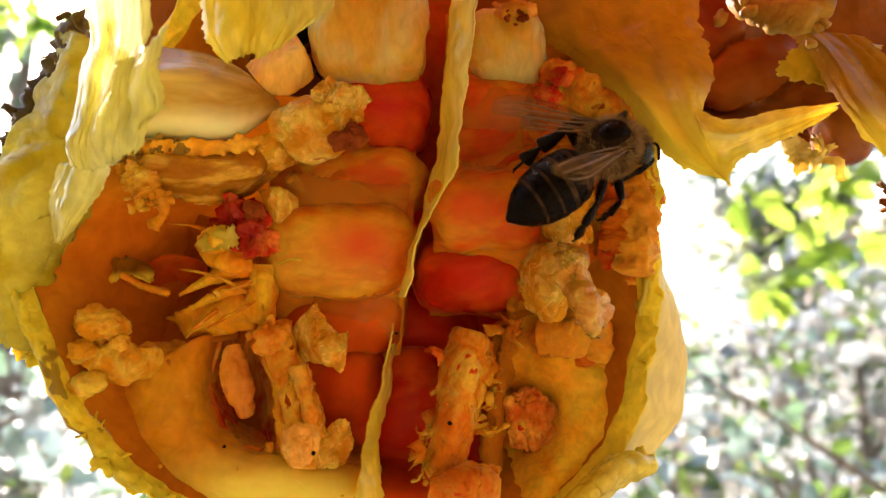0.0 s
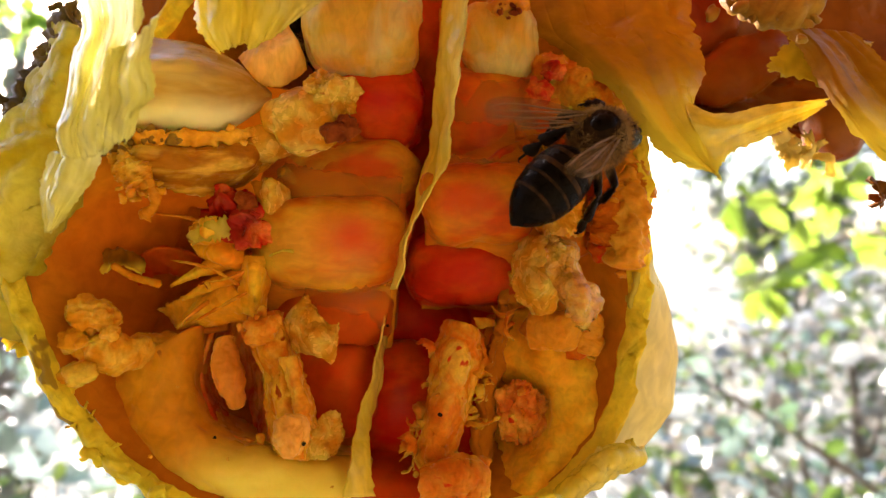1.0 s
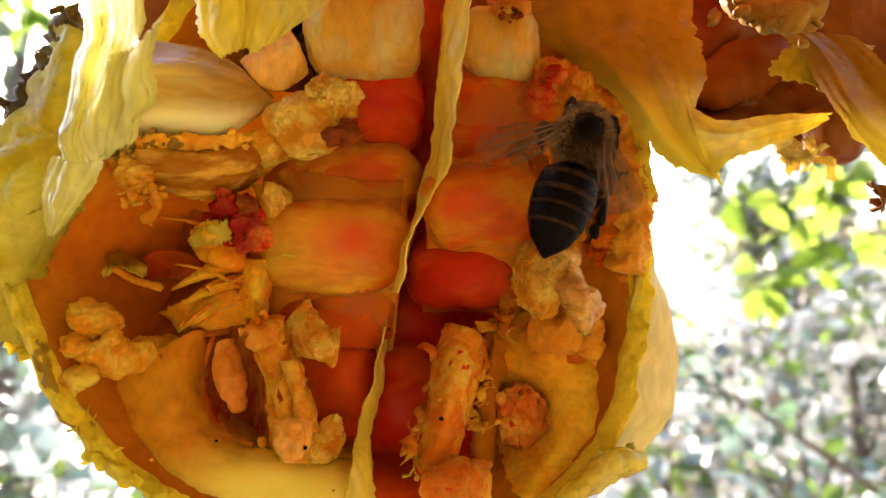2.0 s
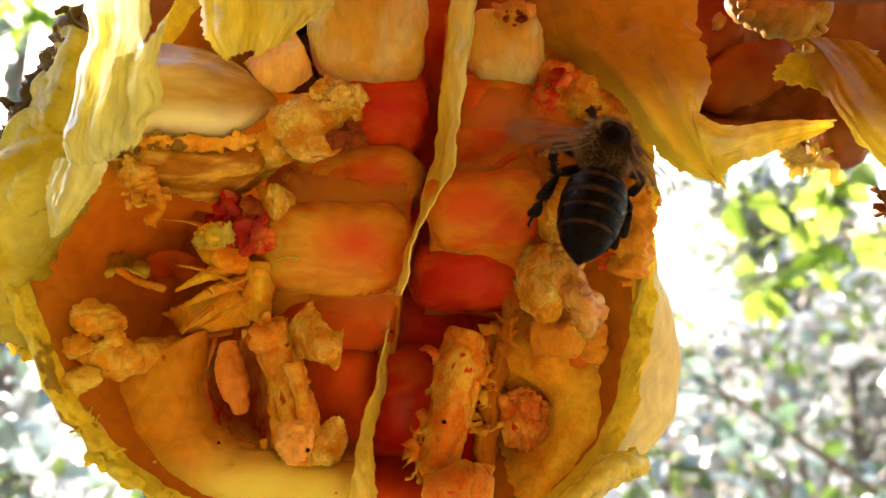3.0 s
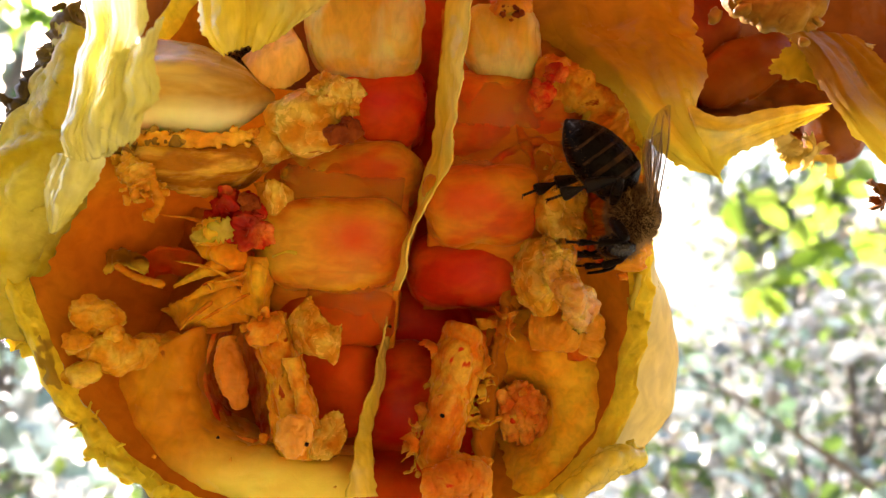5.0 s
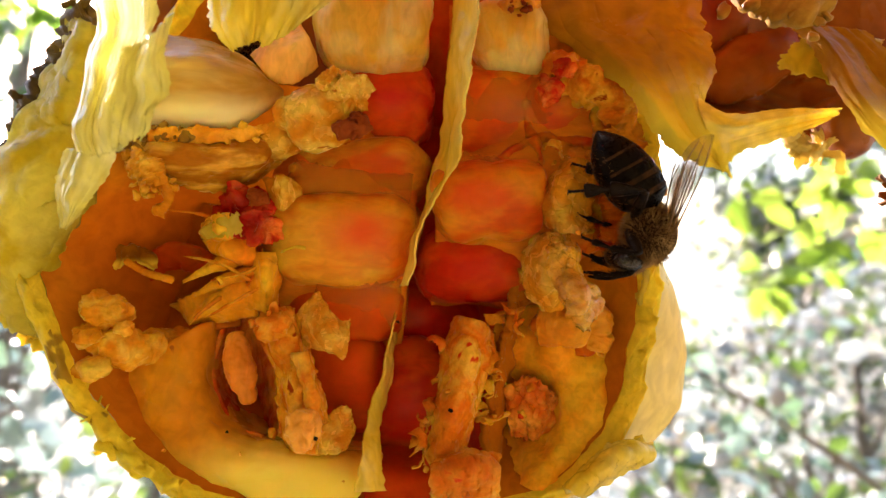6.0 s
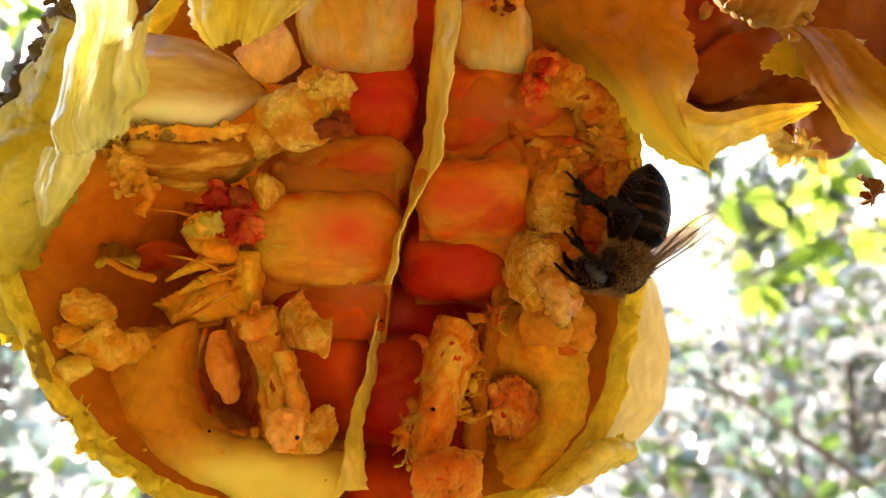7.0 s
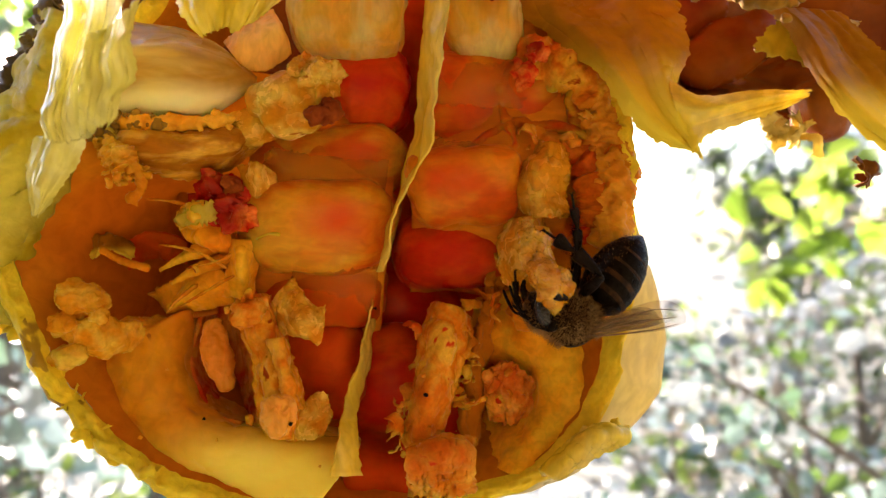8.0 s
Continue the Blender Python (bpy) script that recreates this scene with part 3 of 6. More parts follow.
# the deep middle of the hollow
part("flesh", blob((-3.1, 22.0, 1.5), (13.6, 8, 42.9), rough=1.5, freq=0.12, seed=3, box=2.5), M_FLESH, fruit, "dark red wet flesh deep in the middle")
# arils on one side of the septum
aril((-6.9, 2.0, 21.6), (4.9, 4.5, 5.7), 0, M_ARIL_PALE, -0.06, label="plump pale amber aril", seed=1, box=3.2)
aril((-5.4, 6.0, 13.5), (3.8, 5, 4.2), 5, M_ARIL_RED, label="glossy red aril", seed=2)
aril((-8.4, 7.0, 6.7), (6.7, 5, 3.2), -4, M_ARIL, seed=3, box=3)
aril((-10.3, 4.0, -0.3), (6.8, 6, 4.4), -2, M_ARIL, label="large orange aril with a red heart", seed=4, box=3.4)
aril((-10.1, 7.0, -7.8), (5.8, 6, 3.6), 4, M_FLESH, seed=5, box=3)
aril((-9.8, 6.0, -14.2), (4.0, 5, 5.0), 8, M_FLESH, seed=6)
# arils on the other side
aril((5.8, 4.0, 18.9), (3.4, 5, 3.7), 0, M_ARIL_PALE, label="amber aril", seed=7)
aril((4.9, 6.0, 11.8), (4.7, 5, 4.6), 0, M_ARIL_DEEP, seed=8, box=3)
aril((4.5, 2.0, 3.3), (5.1, 5, 3.5), 3, M_ARIL_DEEP, label="orange aril with a puckered scar", seed=9, box=3.2)
aril((3.1, 7.0, -2.8), (5.5, 5, 3.9), 0, M_ARIL_RED, seed=10)
aril((-3.6, 10.0, -17.6), (4.6, 6, 6.7), 0, M_ARIL_RED, seed=11)
aril((-2.6, 16.0, -9.8), (5.9, 6, 5.9), 0, M_ARIL_RED, seed=12)
aril((3.3, 8.0, -18.8), (2.9, 5, 4.7), 5, M_ARIL_RED, seed=13)
aril((-3.0, 4.0, -23.8), (5.0, 5, 2.8), 0, M_FLESH, seed=14)
aril((-1.5, 14.0, 24.5), (3.2, 5, 10.3), 0, M_FLESH, seed=15)
aril((10.6, 6.0, 12.1), (4.0, 5, 4.0), 0, M_ARIL_DEEP, seed=16)
aril((12.0, 4.0, 2.3), (3.3, 4, 3.9), 10, M_FLESH, seed=17)


def membrane(ribs, m, label="", name="membrane", **k):
    return part(name, skin(ribs, **k), m, fruit, label)


# soft flesh in which the arils sit
membrane([[(0.4, 6.0, 23.6), (-0.2, 4.5, 11.1), (-0.8, 3.0, 1.2), (-1.4, 7.5, -6.9)], [(6.6, 3.0, 21.8), (6.3, 1.2, 10.4), (5.7, -0.4, 2.2), (4.3, 7.0, -6.8)], [(12.9, 3.0, 20.6), (13.9, 1.0, 10.4), (13.8, 0.5, 1.1), (9.9, 5.5, -7.8)]],
         M_BED, "soft orange flesh round the arils", "flesh_bed", nu=50, nv=40, crinkle=0.5, freq=0.25, seed=610, thick=0.4)
membrane([[(-16.5, 4.0, 8.2), (-17.1, 2.0, 1.2), (-16.0, 2.0, -5.6), (-13.9, 7.0, -12.5)], [(-9.4, 3.4, 10.3), (-9.6, 0.6, 2.8), (-9.1, 0.8, -4.4), (-8.7, 6.5, -11.2)], [(-2.6, 5.0, 11.8), (-3.1, 4.0, 2.4), (-3.7, 4.0, -5.7), (-5.0, 8.0, -14.1)]],
         M_BED, "soft orange flesh round the arils", "flesh_bed", nu=50, nv=40, crinkle=0.5, freq=0.25, seed=611, thick=0.4)
# thin veils of cell skin over the gaps
for i, ribs in enumerate(([[(-14.1, 2.0, 7.3), (-9.7, 1.0, 6.6), (-3.4, 2.0, 6.2)], [(-14.8, 0.5, 4.5), (-9.4, -0.7, 3.7), (-3.6, 1.0, 3.6)], [(-15.0, -1.0, 1.5), (-9.1, -2.4, 1.8), (-4.0, -1.0, 1.5)]],
                          [[(0.9, 1.5, 8.3), (5.0, 0.4, 7.6), (9.5, 0.6, 8.2)], [(0.7, 0.5, 5.8), (4.8, -1.7, 5.3), (9.4, -0.8, 5.7)], [(1.1, -1.5, 3.5), (4.2, -3.4, 3.7), (8.4, -2.0, 3.9)]],
                          [[(0.9, 2.0, 15.6), (5.0, 0.4, 14.9), (10.6, 0.8, 15.3)], [(0.6, 1.2, 13.5), (5.0, 0.0, 12.9), (10.8, 0.5, 13.1)], [(0.8, 1.2, 11.4), (5.0, 0.4, 10.9), (10.5, 0.6, 10.8)]],
                          [[(-11.5, -0.5, -4.1), (-7.8, -1.0, -4.3), (-4.1, 0.0, -3.8)], [(-12.0, 0.5, -6.0), (-8.2, 0.0, -6.2), (-4.5, 1.5, -6.1)], [(-11.8, 1.0, -8.4), (-8.3, 0.6, -8.6), (-5.0, 2.0, -8.5)]])):
    membrane(ribs, M_VEIL, "thin amber skin clinging to the arils", "cell_skin", nu=40, nv=24, crinkle=0.3, freq=0.45, ragged=0.16, seed=630 + i, thick=0.08)
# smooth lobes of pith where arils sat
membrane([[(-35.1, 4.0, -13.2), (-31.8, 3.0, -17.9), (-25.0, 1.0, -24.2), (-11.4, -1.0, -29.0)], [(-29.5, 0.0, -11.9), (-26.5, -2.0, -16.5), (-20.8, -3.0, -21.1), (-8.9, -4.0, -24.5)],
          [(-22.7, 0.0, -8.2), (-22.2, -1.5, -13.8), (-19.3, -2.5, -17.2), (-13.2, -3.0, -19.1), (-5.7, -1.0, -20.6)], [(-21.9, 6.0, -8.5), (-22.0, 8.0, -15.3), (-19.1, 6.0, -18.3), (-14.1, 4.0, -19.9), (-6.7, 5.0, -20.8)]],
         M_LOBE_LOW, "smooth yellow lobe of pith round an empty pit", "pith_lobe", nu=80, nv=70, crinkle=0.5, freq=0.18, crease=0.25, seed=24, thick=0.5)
membrane([[(-39.0, 4.0, 0.6), (-38.0, 2.0, -5.3), (-35.0, 2.0, -10.7)], [(-35.5, 10.0, 2.5), (-35.5, 9.0, -4.7), (-30.1, 4.0, -11.0)], [(-26.2, 8.0, 3.6), (-26.2, 8.0, -3.5), (-23.3, 2.0, -9.1)], [(-19.6, 4.0, 2.3), (-19.3, 3.0, -3.2), (-19.5, 2.0, -8.5)]],
         M_PITH, "brown-orange hollow left by arils", "pith_lobe", nu=40, nv=40, crinkle=0.4, freq=0.2, seed=25, thick=0.4)
membrane([[(18.6, 3.0, -5.4), (18.0, 2.0, -11.7), (15.9, 0.0, -17.6), (11.5, -1.0, -22.3)], [(14.7, 4.0, -6.6), (13.7, 2.0, -11.2), (11.7, 0.0, -17.0), (8.3, -2.0, -22.5)],
          [(9.9, 5.0, -6.7), (10.2, 2.0, -10.7), (9.9, 5.0, -16.8), (7.0, 0.0, -22.7)], [(5.5, 7.0, -7.6), (5.0, 6.0, -10.8), (5.1, 7.0, -17.1), (4.5, 5.0, -23.3)]],
         M_LOBE, "orange-yellow pith with a hollow", "pith_lobe", nu=50, nv=50, crinkle=0.7, freq=0.22, seed=26, thick=0.5)
# thin walls between the cells
for i, line in enumerate(([(8.2, 0.5, 9.4), (6.3, 0.5, 8.2), (4.5, 1.0, 7.0), (1.4, 2.0, 6.5)], [(8.2, 0.5, 9.4), (10.6, 1.0, 9.4), (13.4, 0.5, 9.0), (15.9, 0.0, 7.8)],
                          [(8.2, 0.5, 9.4), (8.7, 0.0, 7.3), (8.3, -0.5, 4.9)], [(8.2, 0.5, 9.4), (7.5, 1.5, 12.0), (8.1, 2.0, 14.5)], [(11.4, 1.0, 12.7), (13.9, 0.5, 13.1), (15.9, 0.0, 11.7)],
                          [(14.4, 0.5, 12.6), (13.9, 0.5, 10.8), (14.9, 0.5, 9.2)], [(-15.0, 2.0, 6.8), (-11.7, 3.0, 5.2), (-8.0, 4.0, 4.6), (-3.9, 5.0, 5.1)], [(-15.2, 2.0, -4.8), (-10.0, 3.0, -5.0), (-4.3, 3.0, -4.3)],
                          [(-9.1, 4.0, -9.4), (-6.6, 4.0, -11.0), (-6.1, 3.0, -14.1)])):
    part("cell_wall", stick(bmesh.new(), line, [0.5, 0.32, 0.5, 0.3], 44, 12, 0.5, 0.5, 120 + i, 1.6, crease=0.4), M_ARIL, fruit)
# septum ribbons
membrane([[(0.8, -2.0, 24.1), (0.3, -2.0, 18.1), (0.1, -1.0, 12.8), (-1.1, 0.0, 7.3), (-2.5, 0.0, 1.6), (-4.0, 0.0, -4.1)],
          [(3.1, -5.0, 22.8), (2.6, -5.0, 17.1), (1.8, -5.0, 11.9), (0.8, -4.0, 6.8), (-1.9, -3.0, 1.5), (-3.4, -1.0, -4.0)]],
         M_MEM_MID, "glossy yellow ribbon of septum", "septum", nu=90, nv=18, crinkle=0.45, freq=0.22, ragged=0.1, seed=21, thick=0.2)
membrane([[(-4.7, 2.0, -7.2), (-5.4, 0.0, -11.3), (-6.7, -2.0, -16.0), (-7.4, -6.0, -20.9)],
          [(-4.4, 5.0, -8.4), (-5.0, 2.0, -13.3), (-5.8, -2.0, -18.0), (-5.0, -4.0, -21.7)]],
         M_MEM_MID, "narrow yellow ribbon of septum", "septum", nu=80, nv=16, crinkle=0.45, freq=0.25, ragged=0.1, seed=22, thick=0.2)
membrane([[(7.6, 2.0, -2.1), (5.9, 2.0, -7.4), (4.9, 2.0, -13.3), (3.4, 0.0, -22.7)],
          [(8.9, 4.0, -2.7), (7.4, 5.0, -8.4), (6.5, 5.0, -14.0), (5.9, 4.0, -24.3)]],
         M_PITH, "lumpy orange ridge of pith", "septum", nu=60, nv=14, crinkle=0.6, freq=0.6, ragged=0.4, seed=23, thick=0.8)
# papery skins hanging at the top
part("membrane", pleated([[(-27.0, -11.0, 19.4), (-26.2, -11.0, 15.6), (-26.9, -11.0, 13.5), (-27.5, -11.0, 10.1), (-28.0, -11.0, 8.0), (-27.7, -11.0, 6.1)], [(-24.9, -13.0, 18.5), (-24.3, -13.0, 14.9), (-25.2, -12.5, 13.0), (-25.8, -12.5, 9.8), (-26.9, -12.0, 7.6), (-26.7, -11.5, 5.9)], [(-24.9, -11.5, 19.1), (-24.3, -11.5, 15.4), (-25.0, -11.5, 12.9), (-25.9, -11.5, 9.8), (-26.3, -11.5, 7.5), (-26.2, -11.0, 5.9)], [(-23.0, -13.5, 18.3), (-22.6, -13.5, 15.1), (-23.2, -13.5, 12.8), (-24.5, -13.0, 9.7), (-24.9, -12.5, 7.6), (-25.1, -11.5, 5.9)], [(-22.7, -12.0, 18.9), (-22.5, -12.0, 15.9), (-23.0, -12.0, 13.6), (-24.0, -12.0, 10.7), (-24.0, -12.0, 8.1), (-24.5, -11.0, 6.3)], [(-21.1, -13.0, 18.5), (-20.8, -13.0, 15.7), (-21.5, -13.0, 14.1), (-22.6, -13.0, 11.3), (-22.7, -12.5, 8.4), (-23.8, -11.5, 6.5)]], seed=31, crinkle=0.14, ragged=0.3), M_MEM_PALE, fruit, "pale glossy papery skin with long creases")
part("membrane", pleated([[(-19.7, -13.0, 15.9), (-20.1, -13.0, 14.1), (-20.3, -13.0, 13.1), (-19.7, -13.5, 10.2), (-20.7, -13.5, 9.0), (-21.5, -13.0, 7.1)], [(-20.0, -15.0, 13.9), (-20.4, -15.0, 12.5), (-20.6, -15.0, 11.2), (-20.2, -15.0, 9.6), (-21.1, -14.5, 8.3), (-22.0, -13.5, 6.8)], [(-21.5, -13.8, 13.5), (-21.9, -13.8, 12.7), (-22.0, -14.2, 11.0), (-21.8, -14.2, 9.4), (-22.4, -14.0, 7.8), (-23.0, -13.0, 6.5)], [(-22.5, -14.6, 12.8), (-22.6, -14.6, 12.0), (-22.9, -14.6, 10.6), (-23.1, -14.4, 8.9), (-23.7, -13.6, 7.5), (-24.3, -12.3, 6.2)]], nu=44, seed=32, crinkle=0.16, ragged=0.3), M_MEM_PALE, fruit, "pale creased fold of skin with a torn tip")
part("membrane", pleated([[(-25.2, -10.0, 6.6), (-26.2, -9.5, 4.8), (-28.0, -9.0, 2.5), (-30.0, -8.5, 0.4)], [(-26.6, -11.0, 6.3), (-27.5, -10.5, 4.5), (-28.6, -10.0, 2.6), (-29.8, -9.0, 0.6)], [(-29.1, -10.0, 6.6), (-30.0, -9.5, 4.8), (-30.5, -9.0, 3.5), (-30.4, -8.5, 0.5)]], nu=34, seed=38, crinkle=0.14, ragged=0.25), M_MEM_PALE, fruit, "bright yellow fold of torn skin")
part("membrane", pleated([[(-19.3, -8.0, 20.6), (-19.1, -8.0, 18.4), (-18.8, -8.0, 16.6), (-17.1, -8.0, 14.7)], [(-16.6, -9.5, 20.0), (-16.5, -9.5, 17.8), (-16.6, -9.2, 16.3), (-16.3, -8.5, 14.7)], [(-15.4, -8.0, 20.6), (-15.3, -8.0, 18.4), (-15.4, -8.0, 16.7), (-15.5, -8.0, 15.3)], [(-13.2, -9.4, 20.0), (-13.1, -9.4, 18.1), (-13.6, -9.0, 16.6), (-14.3, -8.3, 15.4)], [(-11.6, -8.0, 20.6), (-11.4, -8.0, 18.7), (-12.1, -8.0, 17.4), (-13.1, -8.0, 15.7)], [(-8.6, -8.6, 20.3), (-8.6, -8.6, 19.0), (-9.8, -8.4, 18.1), (-11.1, -8.0, 17.5)]], nu=44, seed=33, crinkle=0.14, ragged=0.5), M_MEM_MID, fruit, "yellow papery skin with a toothed edge")
membrane([[(-26.3, -1.0, 18.2), (-22.1, -1.0, 17.6), (-18.0, -1.0, 15.7), (-15.0, -1.0, 13.1)], [(-25.6, -4.0, 14.5), (-21.2, -4.5, 14.4), (-17.5, -3.5, 13.6), (-14.8, -1.5, 12.8)], [(-25.6, -4.5, 10.8), (-21.3, -5.0, 10.9), (-17.7, -3.5, 11.1), (-14.8, -1.5, 12.7)], [(-27.0, -2.0, 8.9), (-22.7, -2.0, 9.1), (-18.7, -2.0, 9.8), (-15.0, -1.0, 12.7)]],
         M_ARIL_WHITE, "dry ivory aril, flat and pointed", "aril", nu=50, nv=40, crinkle=0.25, freq=0.2, seed=34, thick=0.7)
membrane([[(-17.8, 0.0, 16.7), (-15.7, 0.0, 18.4), (-13.9, 1.0, 20.0)], [(-16.6, -1.5, 15.2), (-14.6, -1.5, 16.2), (-12.4, -1.0, 17.4)], [(-15.5, -1.0, 13.9), (-13.7, -1.0, 13.9), (-12.1, 0.0, 15.6)]],
         M_SEED, "small amber aril streaked red", "aril", nu=30, nv=30, crinkle=0.25, freq=0.3, ragged=0.05, seed=35, thick=0.6)
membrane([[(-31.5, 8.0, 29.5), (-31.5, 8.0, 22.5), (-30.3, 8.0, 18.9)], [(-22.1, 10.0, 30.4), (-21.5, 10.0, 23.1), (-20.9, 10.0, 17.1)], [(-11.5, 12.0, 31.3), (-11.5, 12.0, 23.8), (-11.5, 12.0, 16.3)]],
         M_CHAMBER_SHADED, "dull orange wall behind the skins", seed=36, thick=0.3)
# wide rind flap at one side
membrane([[(-35.2, 2.0, 20.4), (-36.2, 0.0, 14.6), (-37.2, -2.0, 10.1), (-38.8, -4.0, 5.4), (-40.7, -4.0, -1.9), (-37.8, -4.0, -7.2), (-34.2, -4.0, -8.9)],
          [(-32.3, -1.0, 18.4), (-32.7, -3.0, 12.3), (-32.9, -4.5, 8.2), (-33.6, -6.0, 3.8), (-35.0, -6.0, 0.0), (-35.2, -5.0, -4.7), (-33.7, -4.0, -7.7)],
          [(-31.7, 0.0, 17.1), (-31.5, -1.0, 11.3), (-30.2, -2.0, 7.5), (-31.1, -3.0, 3.5), (-33.4, -3.0, -0.4), (-35.1, -3.0, -4.9), (-34.6, -3.0, -7.8)]],
         M_RIND_FLAP, "thick yellow-green rind folded outward", "rind_flap", nu=80, nv=30, crinkle=0.7, freq=0.3, ragged=0.12, seed=37, thick=1.6)
part("rotten_edge", stick(bmesh.new(), [(-34.0, 2.0, 22.0), (-36.3, 1.0, 15.3), (-37.6, -1.0, 10.5), (-38.7, -2.0, 7.1)], [1.0, 1.1, 0.9, 0.7], 50, 16, 1.0, 0.8, 38, crease=0.8), M_ROT, fruit, "dark brown rotten edge of the rind")
# unseen overhang of rind, added to block light from above the hollow
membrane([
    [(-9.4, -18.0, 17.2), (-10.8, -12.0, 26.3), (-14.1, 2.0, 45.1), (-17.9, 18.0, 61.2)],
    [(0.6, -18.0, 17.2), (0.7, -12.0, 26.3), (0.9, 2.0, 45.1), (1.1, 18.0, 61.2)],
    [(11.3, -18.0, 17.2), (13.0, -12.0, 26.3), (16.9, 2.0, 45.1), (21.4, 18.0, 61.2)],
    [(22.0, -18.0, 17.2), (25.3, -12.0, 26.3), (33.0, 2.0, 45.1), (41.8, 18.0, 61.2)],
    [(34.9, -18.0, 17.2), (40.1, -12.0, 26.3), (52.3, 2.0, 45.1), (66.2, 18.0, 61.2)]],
         M_CHAMBER_SHADED, "unseen roof of rind, added to keep top light out of the hollow", "shade_roof", nu=40, nv=40, crinkle=0.6, freq=0.2, seed=40, thick=2.0)
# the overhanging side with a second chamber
part("membrane", pleated([[(7.8, 4.0, 27.7), (9.4, 2.0, 20.4), (12.5, 0.0, 16.7), (15.5, -2.0, 13.8), (16.9, -5.0, 10.1), (19.0, -6.5, 7.0), (22.1, -7.5, 5.6)], [(11.8, 3.0, 27.3), (12.3, 0.5, 20.4), (14.4, -1.5, 17.2), (16.3, -3.6, 13.9), (17.6, -6.2, 10.6), (19.4, -7.6, 7.6), (22.2, -7.8, 5.6)], [(15.8, 4.0, 27.7), (16.4, 2.0, 21.0), (17.9, 0.0, 18.2), (18.9, -2.4, 14.5), (19.4, -5.2, 11.0), (20.6, -6.9, 8.0), (22.5, -7.6, 5.5)], [(19.9, 3.0, 27.3), (19.8, 1.0, 21.1), (20.4, -1.0, 18.1), (20.7, -3.6, 14.5), (20.4, -6.4, 11.2), (21.0, -7.8, 8.3), (22.6, -7.8, 5.4)], [(25.4, 5.0, 28.2), (24.8, 3.0, 21.8), (25.0, 1.5, 18.9), (24.3, -1.0, 15.3), (22.2, -4.0, 12.0), (22.3, -6.4, 8.8), (22.9, -7.4, 5.4)]], nu=90, fine=0.12, seed=41, crinkle=0.26, freq=0.4, ragged=0.6, round_off=0.8), M_MEM_ORANGE, fruit, "broad orange skin hanging over the hollow, its lit lower edge painted yellow")
flap = part("skin_tongue", pleated([[(20.8, -5.0, 12.0), (23.0, -7.0, 10.4), (26.5, -8.3, 10.9), (30.7, -9.0, 11.3)], [(20.4, -8.0, 9.5), (22.6, -9.0, 8.9), (26.0, -9.8, 9.9), (30.6, -9.0, 11.2)], [(21.6, -7.4, 7.6), (23.3, -8.0, 8.2), (26.9, -8.6, 9.6), (30.4, -8.9, 10.8)], [(22.5, -8.0, 5.4), (23.5, -8.6, 7.1), (27.1, -9.0, 8.7), (29.8, -9.0, 10.3)]], nu=60, fine=0.1, seed=42, crinkle=0.13, ragged=0.25), M_MEM_MID, fruit, "pointed yellow tongue of skin")
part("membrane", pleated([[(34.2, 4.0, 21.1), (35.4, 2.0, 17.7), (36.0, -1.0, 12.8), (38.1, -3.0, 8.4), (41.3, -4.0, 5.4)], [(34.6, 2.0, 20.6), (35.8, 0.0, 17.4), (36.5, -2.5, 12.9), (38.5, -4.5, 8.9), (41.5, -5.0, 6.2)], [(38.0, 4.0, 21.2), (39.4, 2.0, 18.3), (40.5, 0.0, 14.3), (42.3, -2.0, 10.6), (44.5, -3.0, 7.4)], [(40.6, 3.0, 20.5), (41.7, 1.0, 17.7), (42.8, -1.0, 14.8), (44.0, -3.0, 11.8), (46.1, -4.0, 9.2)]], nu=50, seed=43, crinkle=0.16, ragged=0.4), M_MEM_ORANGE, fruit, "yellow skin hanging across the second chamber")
part("membrane", pleated([[(36.9, 6.0, 21.7), (34.7, 5.0, 19.7), (32.6, 4.0, 17.1)], [(39.7, 5.0, 20.6), (37.7, 4.0, 18.3), (35.7, 3.0, 15.9)], [(44.6, 6.0, 20.6), (41.9, 4.0, 17.8), (38.4, 2.0, 14.6)]], nu=30, seed=143, crinkle=0.16, ragged=0.5), M_MEM, fruit, "thin tan-yellow skin behind the hanging one")
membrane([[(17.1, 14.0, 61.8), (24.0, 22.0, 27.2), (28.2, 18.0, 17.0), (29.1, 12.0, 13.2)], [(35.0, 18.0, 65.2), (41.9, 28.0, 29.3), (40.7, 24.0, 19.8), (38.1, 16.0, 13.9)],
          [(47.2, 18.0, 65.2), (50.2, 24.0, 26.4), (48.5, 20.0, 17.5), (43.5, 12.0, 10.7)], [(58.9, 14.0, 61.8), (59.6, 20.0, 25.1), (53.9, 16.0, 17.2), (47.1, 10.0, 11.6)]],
         M_CHAMBER_SHADED, "wall of the second chamber, its shade painted in dark red-brown", "shaded_chamber_wall", nu=50, nv=50, crinkle=0.8, freq=0.2, seed=44, thick=1.2)
aril((35.4, 16.0, 20.6), (5.6, 4, 3.2), 24, M_ARIL_SHADED, seed=45)
aril((29.6, 18.0, 25.2), (6.1, 4, 4.1), 30, M_ARIL_SHADED, seed=46)
aril((42.7, 10.0, 12.7), (2.6, 3, 2.8), 0, M_CHAMBER_SHADED, seed=47)
part("crust", stick(bmesh.new(), [(27.1, 2.0, 24.2), (29.8, 0.0, 22.1), (32.4, -1.0, 21.4), (35.5, 0.0, 23.4)], [1.2, 1.6, 1.7, 1.2], 40, 18, 1.0, 0.7, 48), M_HUSK, fruit, "crumbly tan crust")
